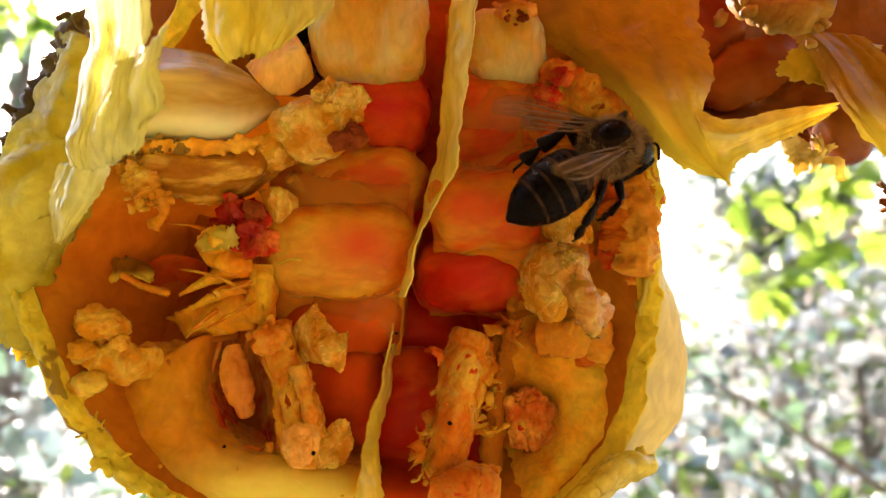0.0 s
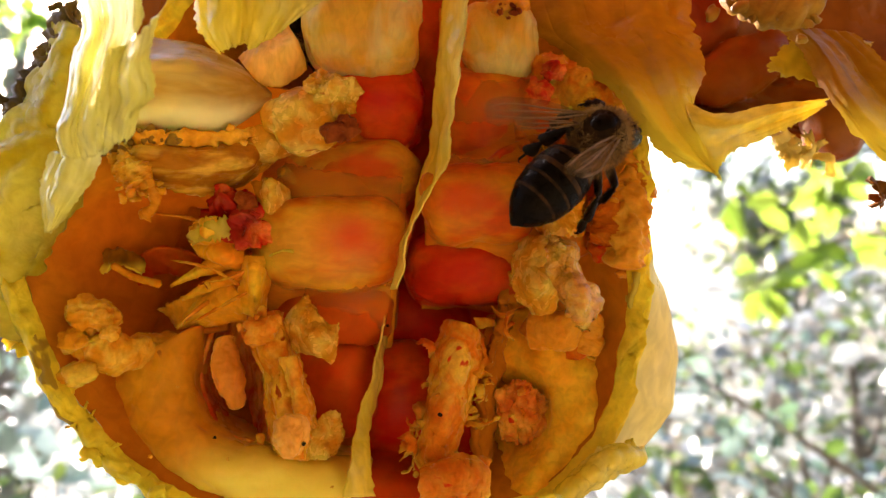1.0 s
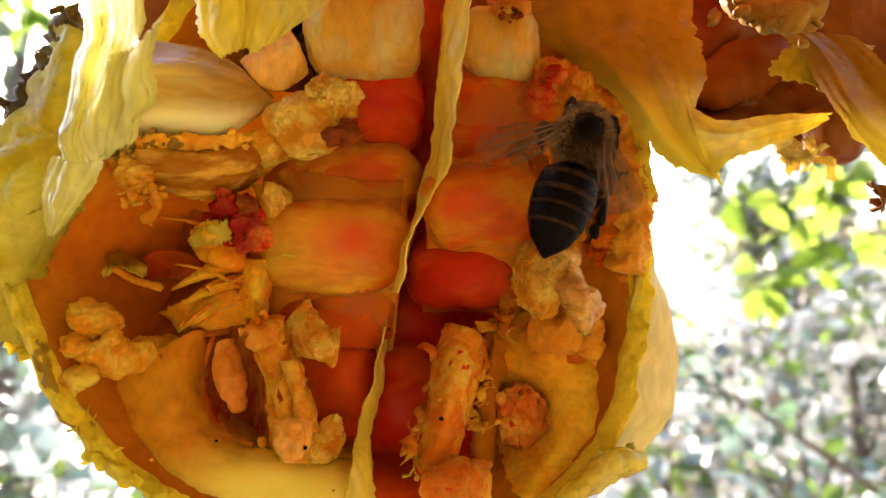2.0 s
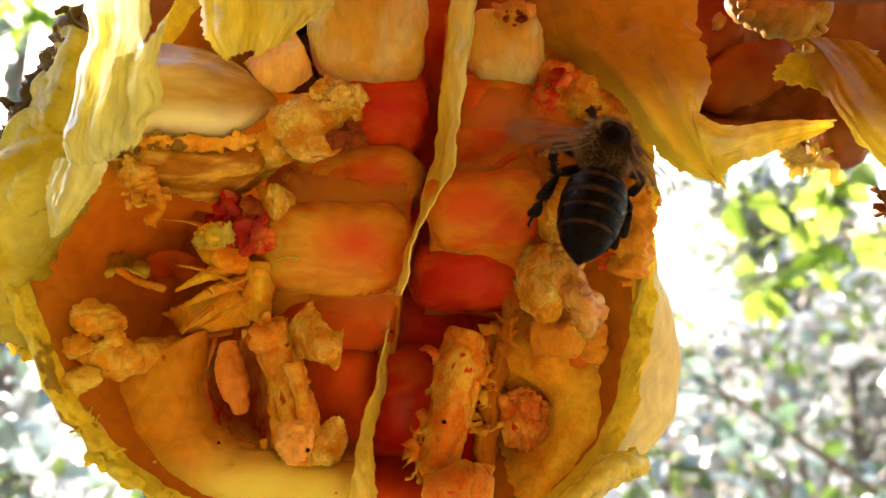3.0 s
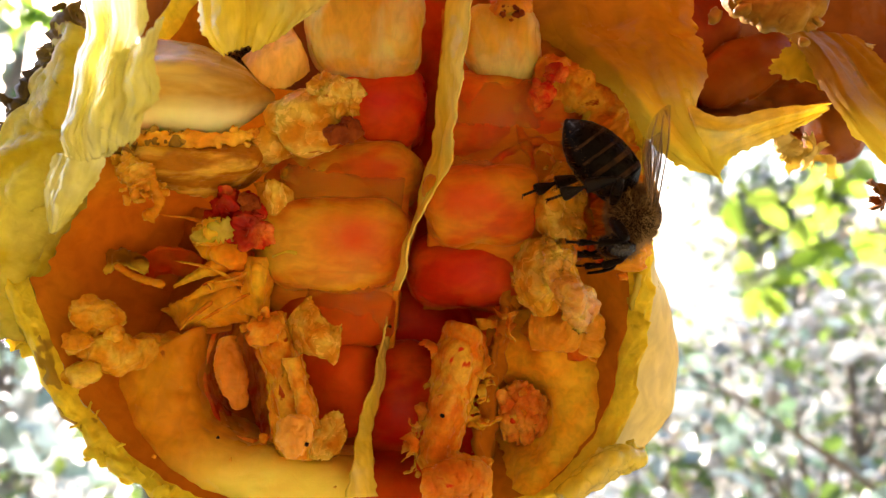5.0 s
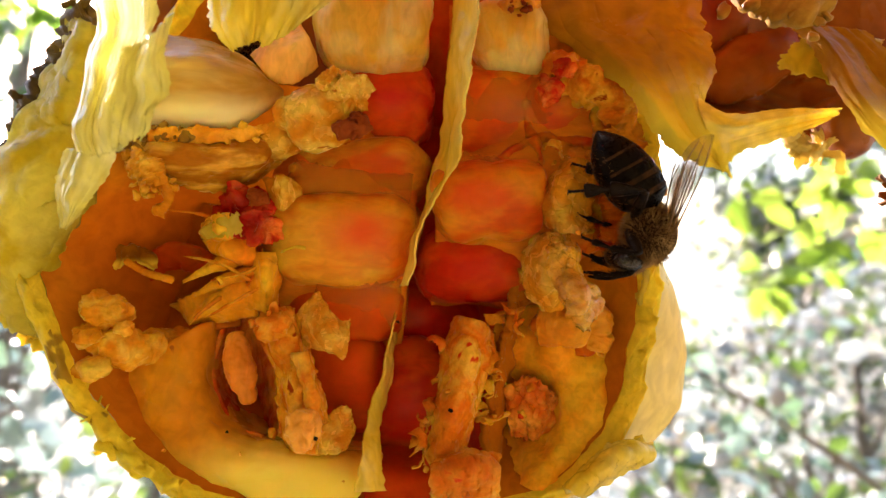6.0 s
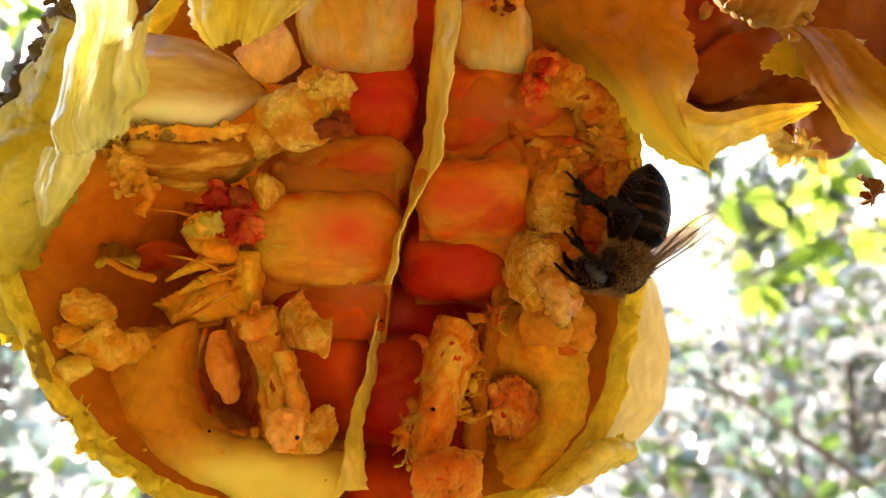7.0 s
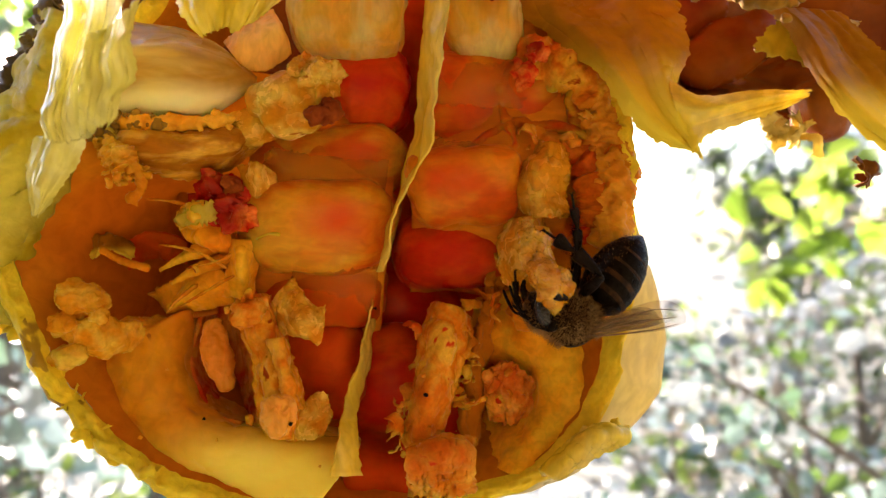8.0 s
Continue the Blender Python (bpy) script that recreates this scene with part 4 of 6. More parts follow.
crumb_part(crumbs(bmesh.new(), [(26.2, 0.0, 22.3), (30.8, -2.0, 19.8), (34.4, -1.0, 21.4)], 16, (1, 0.5, 0.8), 0.6, 49), M_HUSK)

# dried arils, husks and crumbs


def flakes(pts, n, spread, size, m, seed):
    """Thin curled scraps of dry skin along a curve, each a part of its own."""
    rnd = random.Random(seed)
    C = spline(pts, 60)
    for i in range(n):
        c = C[rnd.randrange(60)]
        c = Vector([c[k] + rnd.gauss(0, spread[k]) for k in range(3)]) + Vector((0, -spread[1], 0))
        R = turn(rnd.uniform(0, 360), rnd.uniform(-70, 70), rnd.uniform(-70, 70))
        s = size * rnd.uniform(0.5, 1.4)
        curl = rnd.uniform(0.3, 0.9)
        ribs = [[tuple(c + R @ Vector((s * x * rnd.uniform(0.7, 1.2), curl * s * (x * x + 0.4 * z * z), s * z * rnd.uniform(0.5, 1.0)))) for x in (-1, -0.3, 0.4, 1)] for z in (-0.7, 0, 0.7)]
        part("husk_scrap", skin(ribs, nu=14, nv=10, crinkle=0.3 * s, freq=0.9 / s, ragged=0.35, ragged_freq=0.7, seed=seed + i, thick=0.12), m, fruit)



def crust(m, label, pts, radii, rough=0.8, freq=0.7, seed=1, bits=10, spread=0.8, size=0.4, name="dried_aril", flat=0.8, n=84, around=44):
    bm = stick(bmesh.new(), pts, radii, n, around, rough, freq, seed, flat, crease=0.55)
    if bits:
        crumb_part(crumbs(bmesh.new(), pts, bits, (spread, spread * 0.6, spread), size, seed + 1), m)
    return part(name, bm, m, fruit, label)


def slab(m, label, edge_a, middle, edge_b, name="dried_aril", rough=0.4, crease=0.2, freq=0.38, seed=1, bits=4, thick=0.6, ragged=0.1, nu=64, nv=40):
    """A withered, bulging piece of flesh with torn edges, between two edge lines over a middle line."""
    bm = skin([edge_a, middle, edge_b], nu=nu, nv=nv, crinkle=rough, freq=freq, crease=crease, ragged=ragged, ragged_freq=1.3, thick=thick, seed=seed)
    if bits:
        crumb_part(crumbs(crumbs(bmesh.new(), edge_a, bits // 2, (0.3, 0.3, 0.3), 0.32, seed + 1), edge_b, bits - bits // 2, (0.3, 0.3, 0.3), 0.32, seed + 2), m)
    return part(name, bm, m, fruit, label)


honey = lump(bmesh.new(), (-10.9, -3.0, 10.5), (3.3, 2.3, 2.7), 14, box=2.3, rough=0.5, freq=0.22, crease=0.25, seed=51, sub=5)
part("dried_aril", lump(honey, (-13.6, -3.0, 10.8), (1.5, 1.4, 1.5), 0, box=2.2, rough=0.4, freq=0.4, crease=0.3, seed=52), M_HONEY, fruit, "shrivelled honey-coloured aril with a dark pit")
part("husk_flake", lump(blob((-8.2, -4.5, 12.4), (1.5, 1.2, 1.5), 0, rough=0.8, freq=0.8, crease=0.8, seed=151, sub=5), (-9.5, -4.5, 13.2), (1.3, 1.0, 0.9), 10, rough=0.6, freq=0.9, crease=0.8, seed=152, sub=5), M_HONEY, fruit, "knobbly dry end of the aril")
part("dark_pit", lump(blob((-7.9, -5.2, 9.3), (0.95, 0.5, 0.8), 30, rough=0.7, freq=1.0, crease=0.6, seed=53), (-7.4, -5.0, 9.9), (0.6, 0.5, 0.5), rough=0.5, freq=1.2, crease=0.6, seed=54), M_PITMARK, fruit, "dark red-brown pit")
membrane([[(-17.5, -1.0, 8.8), (-15.2, -2.0, 10.2), (-14.2, -1.0, 10.2)], [(-16.2, -1.5, 7.6), (-14.5, -2.5, 8.5), (-13.4, -1.0, 9.1)], [(-15.7, 0.0, 7.0), (-14.4, -1.0, 7.2), (-13.5, 0.0, 7.9)]], M_HONEY, "", "husk_flake", nu=24, nv=18, crinkle=0.25, freq=0.6, ragged=0.15, seed=153, thick=0.5)
slab(M_MUST, "long shrivelled aril in a brown husk", [(-27.8, -2.0, 8.7), (-24.2, -2.0, 9.3), (-20.6, -1.0, 9.1), (-17.0, 0.0, 9.8), (-14.7, 1.0, 10.8)], [(-26.9, -4.5, 6.7), (-22.9, -5.0, 6.7), (-19.5, -4.0, 6.6), (-16.4, -3.0, 7.2), (-14.5, 0.0, 9.3)], [(-28.0, -2.0, 5.4), (-25.2, -2.0, 4.7), (-21.6, -1.0, 4.4), (-18.3, 0.0, 4.9), (-15.4, 1.0, 7.4)], seed=152, bits=5)
crust(M_MUST, "withered inner flesh", [(-27.7, -1.0, 7.4), (-25.1, 0.0, 7.3), (-21.3, 1.0, 7.2), (-16.8, 2.0, 8.4)], [1.6, 2.2, 2.3, 1.5], 0.6, 0.5, 54, 10, 0.9, 0.4)
crust(M_CRUST_TAN, "flaky tan husk", [(-25.6, -6.0, 6.5), (-24.6, -6.0, 5.2), (-24.2, -6.0, 4.5)], [0.7, 0.9, 0.6], 0.8, 1.2, 55, 14, 0.6, 0.35, "husk_flake")
crust(M_CRUST_TAN, "", [(-23.6, -5.0, 4.5), (-23.4, -5.0, 3.1), (-24.4, -5.0, 1.7)], [0.45, 0.3, 0.5], 0.4, 1.5, 56, 4, 0.2, 0.3, "husk_flake", n=24, around=12)
crust(M_BROWN, "dark husk edge", [(-26.0, -4.0, 8.6), (-22.4, -4.0, 8.6), (-17.9, -3.0, 9.0), (-15.7, -2.0, 9.8)], [0.7, 0.6, 0.45, 0.3], 0.5, 1.0, 57, 8, 0.4, 0.4, "husk_edge")
part("red_pulp", lump(crumbs(blob((-18.4, -0.5, 2.5), (2.3, 1.5, 1.7), 20, rough=1.3, freq=0.5, crease=0.9, seed=58, sub=5), [(-19.0, -2.5, 3.0), (-17.1, -2.5, 3.4), (-15.7, -2.5, 1.6)], 8, (0.6, 0.4, 0.7), 0.4, 59, 3), (-16.5, -1.5, 1.1), (1.5, 1.0, 1.5), 0, rough=0.9, freq=0.7, crease=0.9, seed=60, sub=5), M_CRUST_RED, fruit, "raw red torn pulp")
part("dark_pit", blob((-16.7, -2.6, 3.4), (0.8, 0.5, 0.7), 20, rough=0.5, freq=1.1, crease=0.6, seed=61), M_PITMARK, fruit, "dark heart of the torn pulp")
part("pulp_flake", lump(blob((-20.1, -1.5, 0.9), (1.5, 0.9, 1.0), 20, rough=0.5, freq=0.6, crease=0.4, seed=62, sub=5), (-21.2, -1.2, 0.3), (0.8, 0.6, 0.6), 0, rough=0.4, freq=0.9, crease=0.4, seed=63), M_HONEY, fruit, "amber flesh under the torn pulp")
membrane([[(-21.7, -2.0, 0.6), (-18.9, -3.0, 2.0), (-17.7, -2.0, 2.1)], [(-21.0, -2.0, -0.2), (-18.9, -3.0, 0.0), (-17.2, -2.0, 0.1)]], M_MEM, "", "pulp_flake", nu=24, nv=12, crinkle=0.4, freq=0.8, ragged=0.3, seed=60, thick=0.3)
membrane([[(-16.5, 0.0, 5.0), (-14.7, -1.0, 5.4), (-13.7, 0.0, 4.7)], [(-15.7, 0.0, 2.6), (-14.5, -1.0, 2.9), (-13.6, 0.0, 3.2)]], M_MEM_ORANGE, "", "pulp_flake", nu=24, nv=12, crinkle=0.3, freq=0.8, ragged=0.3, seed=61, thick=0.2)
# star of torn membranes
for i, (a, b, w) in enumerate((((-17.0, 0.0, -1.5), (-24.0, 0.0, -4.1), 0.9), ((-17.0, 0.0, -3.1), (-23.0, 0.0, -5.4), 0.7), ((-16.2, -1.0, -1.5), (-16.3, 0.0, -6.2), 1.2),
                               ((-18.9, 0.0, -5.1), (-23.9, 1.0, -7.9), 1.0))):
    a, b = Vector(a), Vector(b)
    mid = a.lerp(b, 0.5) + Vector((0, -0.8, 0.3))
    s = (b - a).cross(Vector((0, 1, 0))).normalized() * w
    membrane([[a - s, mid - s * 0.8, b - s * 0.15], [a + Vector((0, -0.6, 0)), mid + Vector((0, -0.5, 0)), b], [a + s, mid + s * 0.7, b + s * 0.2]],
             M_LOBE, "", "torn_membrane", nu=30, nv=14, crinkle=0.22, freq=0.5, ragged=0.12, seed=70 + i, thick=0.12)
part("thread", stick(bmesh.new(), [(-29.1, -1.0, -2.2), (-27.2, -1.0, -3.3), (-24.5, -1.0, -4.0)], [0.35, 0.3, 0.4], 24, 10, 0.15, 1.5, 80), M_CRUST_TAN, fruit, "dry yellow thread")
part("thread", stick(bmesh.new(), [(-14.7, -2.0, -1.4), (-13.2, -3.0, -0.9), (-12.2, -3.0, -1.0)], [0.1, 0.12, 0.2], 20, 8, 0.05, 1.5, 81), M_MEM, fruit)
part("shrivelled_skin", skin([[(-32.1, 2.0, -2.1), (-30.5, 2.0, -0.8), (-28.5, 3.0, -1.3)], [(-30.8, 1.0, -3.1), (-29.0, 0.0, -2.3), (-27.5, 2.0, -3.2)]], nu=24, nv=14, crinkle=0.5, freq=0.8, ragged=0.2, seed=82, thick=0.2), M_MEM_ORANGE, fruit)
membrane([[(-30.1, 4.0, -2.2), (-26.4, 3.0, -0.5), (-22.9, 4.0, -1.6)], [(-29.0, 4.0, -4.4), (-26.7, 5.0, -3.3), (-23.2, 4.0, -3.8)]], M_FLESH, "", "shrivelled_skin", nu=30, nv=16, crinkle=0.5, freq=0.5, seed=83, thick=0.3)
rt = random.Random(9)
for i in range(7):
    a = Vector((-17.5, -1.0, -2.5)) + Vector((rt.gauss(0, 1.2), rt.gauss(0, 0.5), rt.gauss(0, 2.0)))
    b = a + Vector((rt.uniform(-7, 2.5), rt.uniform(-0.5, 1.5), rt.uniform(-3.5, 3.0)))
    mid = a.lerp(b, 0.5) + Vector((rt.gauss(0, 0.4), -0.4, rt.gauss(0, 0.5)))
    part("strand", stick(bmesh.new(), [a, mid, b], [rt.uniform(0.12, 0.3), 0.16, 0.06], 26, 8, 0.12, 1.2, 200 + i), M_CRUST, fruit)
flakes([(6.1, 1.0, -6.3), (5.1, 1.0, -9.4), (4.3, 1.0, -13.6), (3.9, 0.0, -20.2)], 18, (0.6, 0.4, 0.9), 1.0, M_CRUST, 250)
flakes([(10.2, 0.0, 8.3), (14.3, 0.0, 8.9), (15.9, 0.0, 7.3)], 5, (0.9, 0.5, 0.8), 1.0, M_CRUST_PINK, 270)
crumb_part(crumbs(bmesh.new(), [(-26.8, -4.0, 7.3), (-24.9, -4.5, 8.6), (-22.4, -4.0, 8.6)], 46, (0.7, 0.4, 0.5), 0.38, 291), M_HUSK, "crumbly dry end of the husk")
crumb_part(crumbs(bmesh.new(), [(-26.1, -5.0, 6.7), (-25.5, -5.0, 4.8), (-23.4, -5.0, 4.3)], 40, (0.5, 0.4, 0.5), 0.36, 292), M_HONEY, "crumbly honey-coloured husk")
flakes([(-37.5, -3.0, -7.4), (-35.0, -3.0, -8.9), (-31.9, -4.0, -12.0), (-29.6, -4.0, -15.4), (-27.0, -4.0, -18.8), (-22.9, -4.0, -21.7)], 46, (0.45, 0.5, 0.45), 0.75, M_RIND_IN, 500)
flakes([(10.5, -3.5, -21.8), (13.6, -3.0, -19.6), (16.3, -2.0, -18.0), (17.8, -2.0, -18.0)], 7, (0.5, 0.4, 0.5), 0.6, M_MEM_MID, 560)
flakes([(-33.7, 1.0, 20.9), (-35.7, 0.0, 15.1), (-37.6, -1.0, 10.5), (-39.0, -2.0, 7.1)], 26, (0.5, 0.5, 0.7), 0.8, M_ROT, 600)
flakes([(17.2, -1.0, 7.2), (17.9, -1.5, 3.1), (17.3, -2.0, -2.0)], 12, (0.5, 0.4, 0.8), 0.8, M_CRUST, 640)
flakes([(-0.7, 0.0, -8.2), (-1.2, -1.0, -14.2), (-1.7, -2.0, -18.0), (-1.2, -3.0, -20.1)], 10, (0.5, 0.4, 0.6), 0.7, M_CRUST_PINK, 670)
for i, p in enumerate(((-19.0, -3.0, -17.2), (-23.6, -5.0, -18.2), (0.3, -4.0, -13.2), (0.6, -4.5, -14.7), (3.2, -4.0, -18.0), (-8.5, -5.0, -20.7), (-10.5, -6.5, -16.6), (-13.4, -5.0, -17.0), (10.7, -7.0, 0.5), (-4.5, 2.0, -8.0), (-22.7, -2.0, -13.0), (-17.6, -4.0, -18.8))):
    part("frass_speck", blob(p, (0.13, 0.09, 0.1), 40 * i, rough=0.25, freq=2.0, seed=300 + i, sub=3), M_BROWN if i % 3 else M_BLACK, fruit, "tiny dark speck")
for i, ribs in enumerate(([[(-22.6, 1.0, -0.3), (-19.8, -1.0, 0.1), (-17.4, -1.0, -0.3)], [(-21.3, 0.0, -1.3), (-19.0, -2.0, -1.5), (-17.2, -1.0, -1.9)], [(-20.3, 1.0, -2.3), (-18.3, -1.0, -2.6), (-17.6, 1.0, -3.1)]],
                          [[(-22.4, 0.0, 1.1), (-20.6, -2.0, 1.9), (-19.1, -2.0, 2.1)], [(-21.5, -1.0, 0.1), (-19.6, -3.0, 0.5), (-18.2, -2.0, 0.7)], [(-21.4, 1.0, -0.5), (-19.5, -1.0, -0.4), (-18.5, 1.0, -0.3)]],
                          [[(-17.5, 0.0, -2.5), (-16.1, -2.0, -2.0), (-15.1, 0.0, -2.7)], [(-17.5, -1.0, -4.5), (-15.8, -2.5, -4.4), (-15.4, 0.0, -5.1)], [(-18.8, 1.0, -6.6), (-16.4, -1.0, -6.8), (-16.0, 1.0, -7.9)]],
                          [[(-26.4, 3.0, -6.5), (-22.9, 1.0, -5.0), (-18.9, 0.0, -3.8)], [(-24.7, 3.0, -8.1), (-20.9, 0.0, -6.2), (-17.5, -1.0, -5.3)], [(-24.3, 4.0, -9.4), (-20.6, 2.0, -8.0), (-17.6, 1.0, -7.3)]],
                          [[(-16.4, -1.0, 5.3), (-14.3, -3.0, 5.4), (-13.3, -1.0, 4.6)], [(-15.7, -2.0, 4.0), (-13.9, -3.5, 3.9), (-13.4, -1.0, 3.5)], [(-16.1, 0.0, 2.5), (-14.4, -2.0, 2.3), (-14.1, 0.0, 2.5)]])):
    membrane(ribs, M_LOBE if i != 4 else M_HONEY, "torn wedge of yellow pith", "torn_membrane", nu=34, nv=24, crinkle=0.3, freq=0.45, ragged=0.12, seed=700 + i, thick=0.35)
# pale crumbs by the rim
part("crumb", blob((-29.3, -3.6, -6.6), (2.1, 1.6, 1.4), -8, rough=0.7, freq=0.55, crease=0.45, seed=84, sub=5), M_CRUST_TAN, fruit, "pale lumpy crumb of husk")
crust(M_CRUST_TAN, "pale withered aril sinking into the wall", [(-30.6, -4.0, -8.7), (-28.6, -3.6, -9.8), (-26.8, -1.2, -10.1), (-24.7, 3.5, -9.9)], [0.8, 1.6, 1.6, 1.0], 0.6, 0.5, 85, 3, 0.5, 0.3, n=100, around=50)
part("crumb", lump(lump(blob((-30.4, -5.0, -8.1), (0.7, 0.6, 0.5), 0, rough=0.5, freq=1.1, crease=0.6, seed=185, sub=4), (-29.5, -5.0, -8.6), (0.7, 0.6, 0.4), 10, rough=0.4, freq=1.2, crease=0.6, seed=186, sub=4), (-27.3, -4.5, -7.9), (0.6, 0.5, 0.4), 0, rough=0.4, freq=1.2, crease=0.6, seed=187, sub=4), M_CRUST_TAN, fruit, "small knobbly crumbs on the withered aril")
part("crumb", blob((-30.1, -5.0, -8.6), (0.9, 0.9, 0.7), rough=0.5, freq=1.2, crease=0.7, seed=86, sub=3), M_CRUST_TAN, fruit)
part("crumb", blob((-29.9, -5.0, -11.4), (1.6, 1.0, 0.9), 12, rough=0.5, freq=0.9, crease=0.7, seed=87, sub=3), M_CRUST_TAN, fruit, "translucent crumb on the rim")
crumb_part(crumbs(blob((-29.2, -3.6, -17.1), (0.5, 0.5, 0.7), rough=0.5, freq=1.0, crease=0.7, seed=88, sub=4), [(-29.3, -3.6, -17.2), (-28.0, -3.8, -18.9), (-26.4, -4.0, -20.1)], 14, (0.16, 0.2, 0.16), 0.3, 89, 3), M_CRUST_TAN, "crumbs stuck to the torn rim")
# seed in its pit
part("seed_pit", skin([[(-20.8, 2.0, -8.0), (-22.2, 2.0, -12.8), (-19.9, 0.0, -17.0), (-16.5, -1.0, -18.3)], [(-20.3, 8.0, -7.6), (-21.5, 10.0, -14.5), (-19.1, 6.0, -18.8), (-16.3, 2.0, -19.2)], [(-16.0, 3.0, -7.6), (-15.5, 3.0, -13.0), (-15.0, 2.0, -17.1), (-14.7, 0.0, -18.6)]],
                      nu=40, nv=30, crinkle=0.3, freq=0.4, seed=90, thick=0.4), M_PIT, fruit, "brown-red pit left by an aril")
part("seed", stick(bmesh.new(), [(-19.6, 1.0, -8.9), (-18.9, 0.0, -11.9), (-17.9, 0.0, -15.5)], [0.9, 1.35, 0.6], 70, 40, 0.4, 0.6, 91, 0.8, crease=0.5), M_SEED, fruit, "dry tan seed lying in its pit")
# standing dried columns
slab(M_CRUST, "tall dried aril, amber and wet below", [(-17.2, -1.0, -8.0), (-16.0, -1.0, -10.4), (-15.0, -1.0, -14.2), (-14.4, -2.0, -17.5), (-13.4, -3.0, -18.7)], [(-14.7, -3.0, -6.6), (-13.3, -4.0, -9.8), (-12.5, -4.5, -13.3), (-11.7, -5.0, -16.5), (-11.5, -5.0, -18.2)], [(-13.7, 0.0, -6.7), (-12.6, 0.0, -10.3), (-11.8, 0.0, -14.5), (-10.6, -1.0, -17.5), (-11.0, -2.0, -19.5)], seed=154, bits=5)
slab(M_CRUST_PINK, "wet pinkish pulp clinging to the dried aril", [(-13.0, -4.0, -10.1), (-12.1, -4.5, -12.4), (-11.3, -5.0, -15.1)], [(-12.1, -4.5, -10.0), (-11.2, -5.0, -12.5), (-10.6, -5.0, -15.3)], [(-12.0, -2.0, -10.7), (-11.1, -2.0, -13.5), (-10.3, -2.0, -16.5)], "pulp", seed=155, bits=6, nu=40, nv=20)
crumb_part(crumbs(blob((-14.8, -4.0, -7.6), (1.6, 1.0, 1.0), 20, rough=0.7, freq=1.0, crease=0.7, seed=93, sub=3), [(-16.1, -4.0, -7.7), (-14.7, -4.0, -6.7), (-13.7, -4.0, -7.2)], 10, (0.4, 0.3, 0.3), 0.5, 94), M_CRUST_PINK, "pale pinkish crumbs")
part("seed", blob((-11.7, -5.6, -16.2), (1.4, 1.3, 1.7), -10, rough=0.45, freq=0.7, crease=0.5, seed=95, sub=5), M_SEED, fruit, "rounded pale seed end")
part("aril_skin", skin([[(-11.2, -2.0, -5.0), (-9.5, -3.0, -7.1), (-8.3, -3.0, -7.3)], [(-12.7, -2.0, -6.5), (-10.6, -4.0, -8.2), (-8.6, -4.0, -10.3)], [(-13.4, -1.0, -8.1), (-11.7, -2.0, -9.5), (-9.5, -3.0, -9.8)]], nu=60, nv=40, crinkle=0.35, freq=0.5, ragged=0.07, seed=96, thick=0.5, crease=0.2), M_HONEY, fruit, "folded amber aril skin")
part("aril_skin", skin([[(-10.7, -2.0, -16.0), (-8.7, -2.0, -15.0), (-7.8, -2.0, -17.0)], [(-11.0, -3.0, -19.1), (-9.5, -3.0, -19.1), (-8.5, -3.0, -18.6)]], nu=50, nv=30, crinkle=0.35, freq=0.5, ragged=0.07, seed=97, thick=0.3), M_HONEY, fruit)
slab(M_CRUST_PINK, "upright pinkish dried aril", [(1.0, 2.0, -7.7), (0.1, 1.0, -10.5), (-0.7, 0.0, -14.5), (-1.7, -1.0, -18.3), (-1.4, -2.0, -20.1)], [(2.8, -0.5, -7.7), (2.1, -2.0, -10.5), (1.2, -3.0, -13.7), (0.3, -3.5, -17.5), (0.4, -3.5, -19.3)], [(4.7, 2.0, -9.2), (4.1, 1.0, -11.5), (2.9, 0.0, -15.5), (2.1, -1.0, -18.3), (2.4, -1.0, -20.1)], seed=156, bits=5, thick=0.9)
slab(M_CRUST_PINK, "crumbly pale pink dried aril", [(-0.7, -4.0, -19.5), (1.7, -4.5, -18.5), (4.8, -3.5, -18.9)], [(-0.9, -5.5, -20.1), (1.7, -6.0, -19.6), (4.5, -5.0, -19.9)], [(-0.7, -4.0, -23.6), (1.7, -4.5, -23.4), (4.6, -4.0, -23.1)], seed=157, bits=5, thick=0.9)
slab(M_PIT, "pinkish shrivelled pulp in a hollow", [(6.0, 3.0, -14.4), (8.4, 2.5, -13.2), (11.0, 3.0, -15.2)], [(6.2, 3.0, -16.4), (8.4, 2.6, -15.6), (11.0, 3.4, -16.8)], [(6.6, 3.0, -19.0), (8.7, 2.5, -19.4), (11.0, 3.0, -19.3)], "pulp", crease=0.15, rough=0.6, freq=0.5, seed=162, bits=0, nu=50)
crumb_part(crumbs(bmesh.new(), [(6.5, 2.0, -16.0), (8.2, 1.0, -14.7), (10.8, 2.0, -17.1)], 7, (0.9, 0.3, 1.1), 0.32, 100, 3), M_CRUST_PINK, "cluster of pinkish crumbs in a hollow")
slab(M_HONEY, "amber dried flesh", [(8.3, 0.0, 0.3), (6.9, 0.0, -2.0), (7.6, 0.0, -4.9), (9.0, 0.0, -6.5)], [(9.5, -2.5, 0.4), (9.0, -3.5, -1.9), (9.1, -3.5, -4.3), (9.6, -1.5, -6.4)], [(11.2, -1.0, 0.6), (11.5, -1.5, -2.0), (11.4, -1.0, -4.5), (10.8, 0.0, -6.3)], seed=158, bits=5)
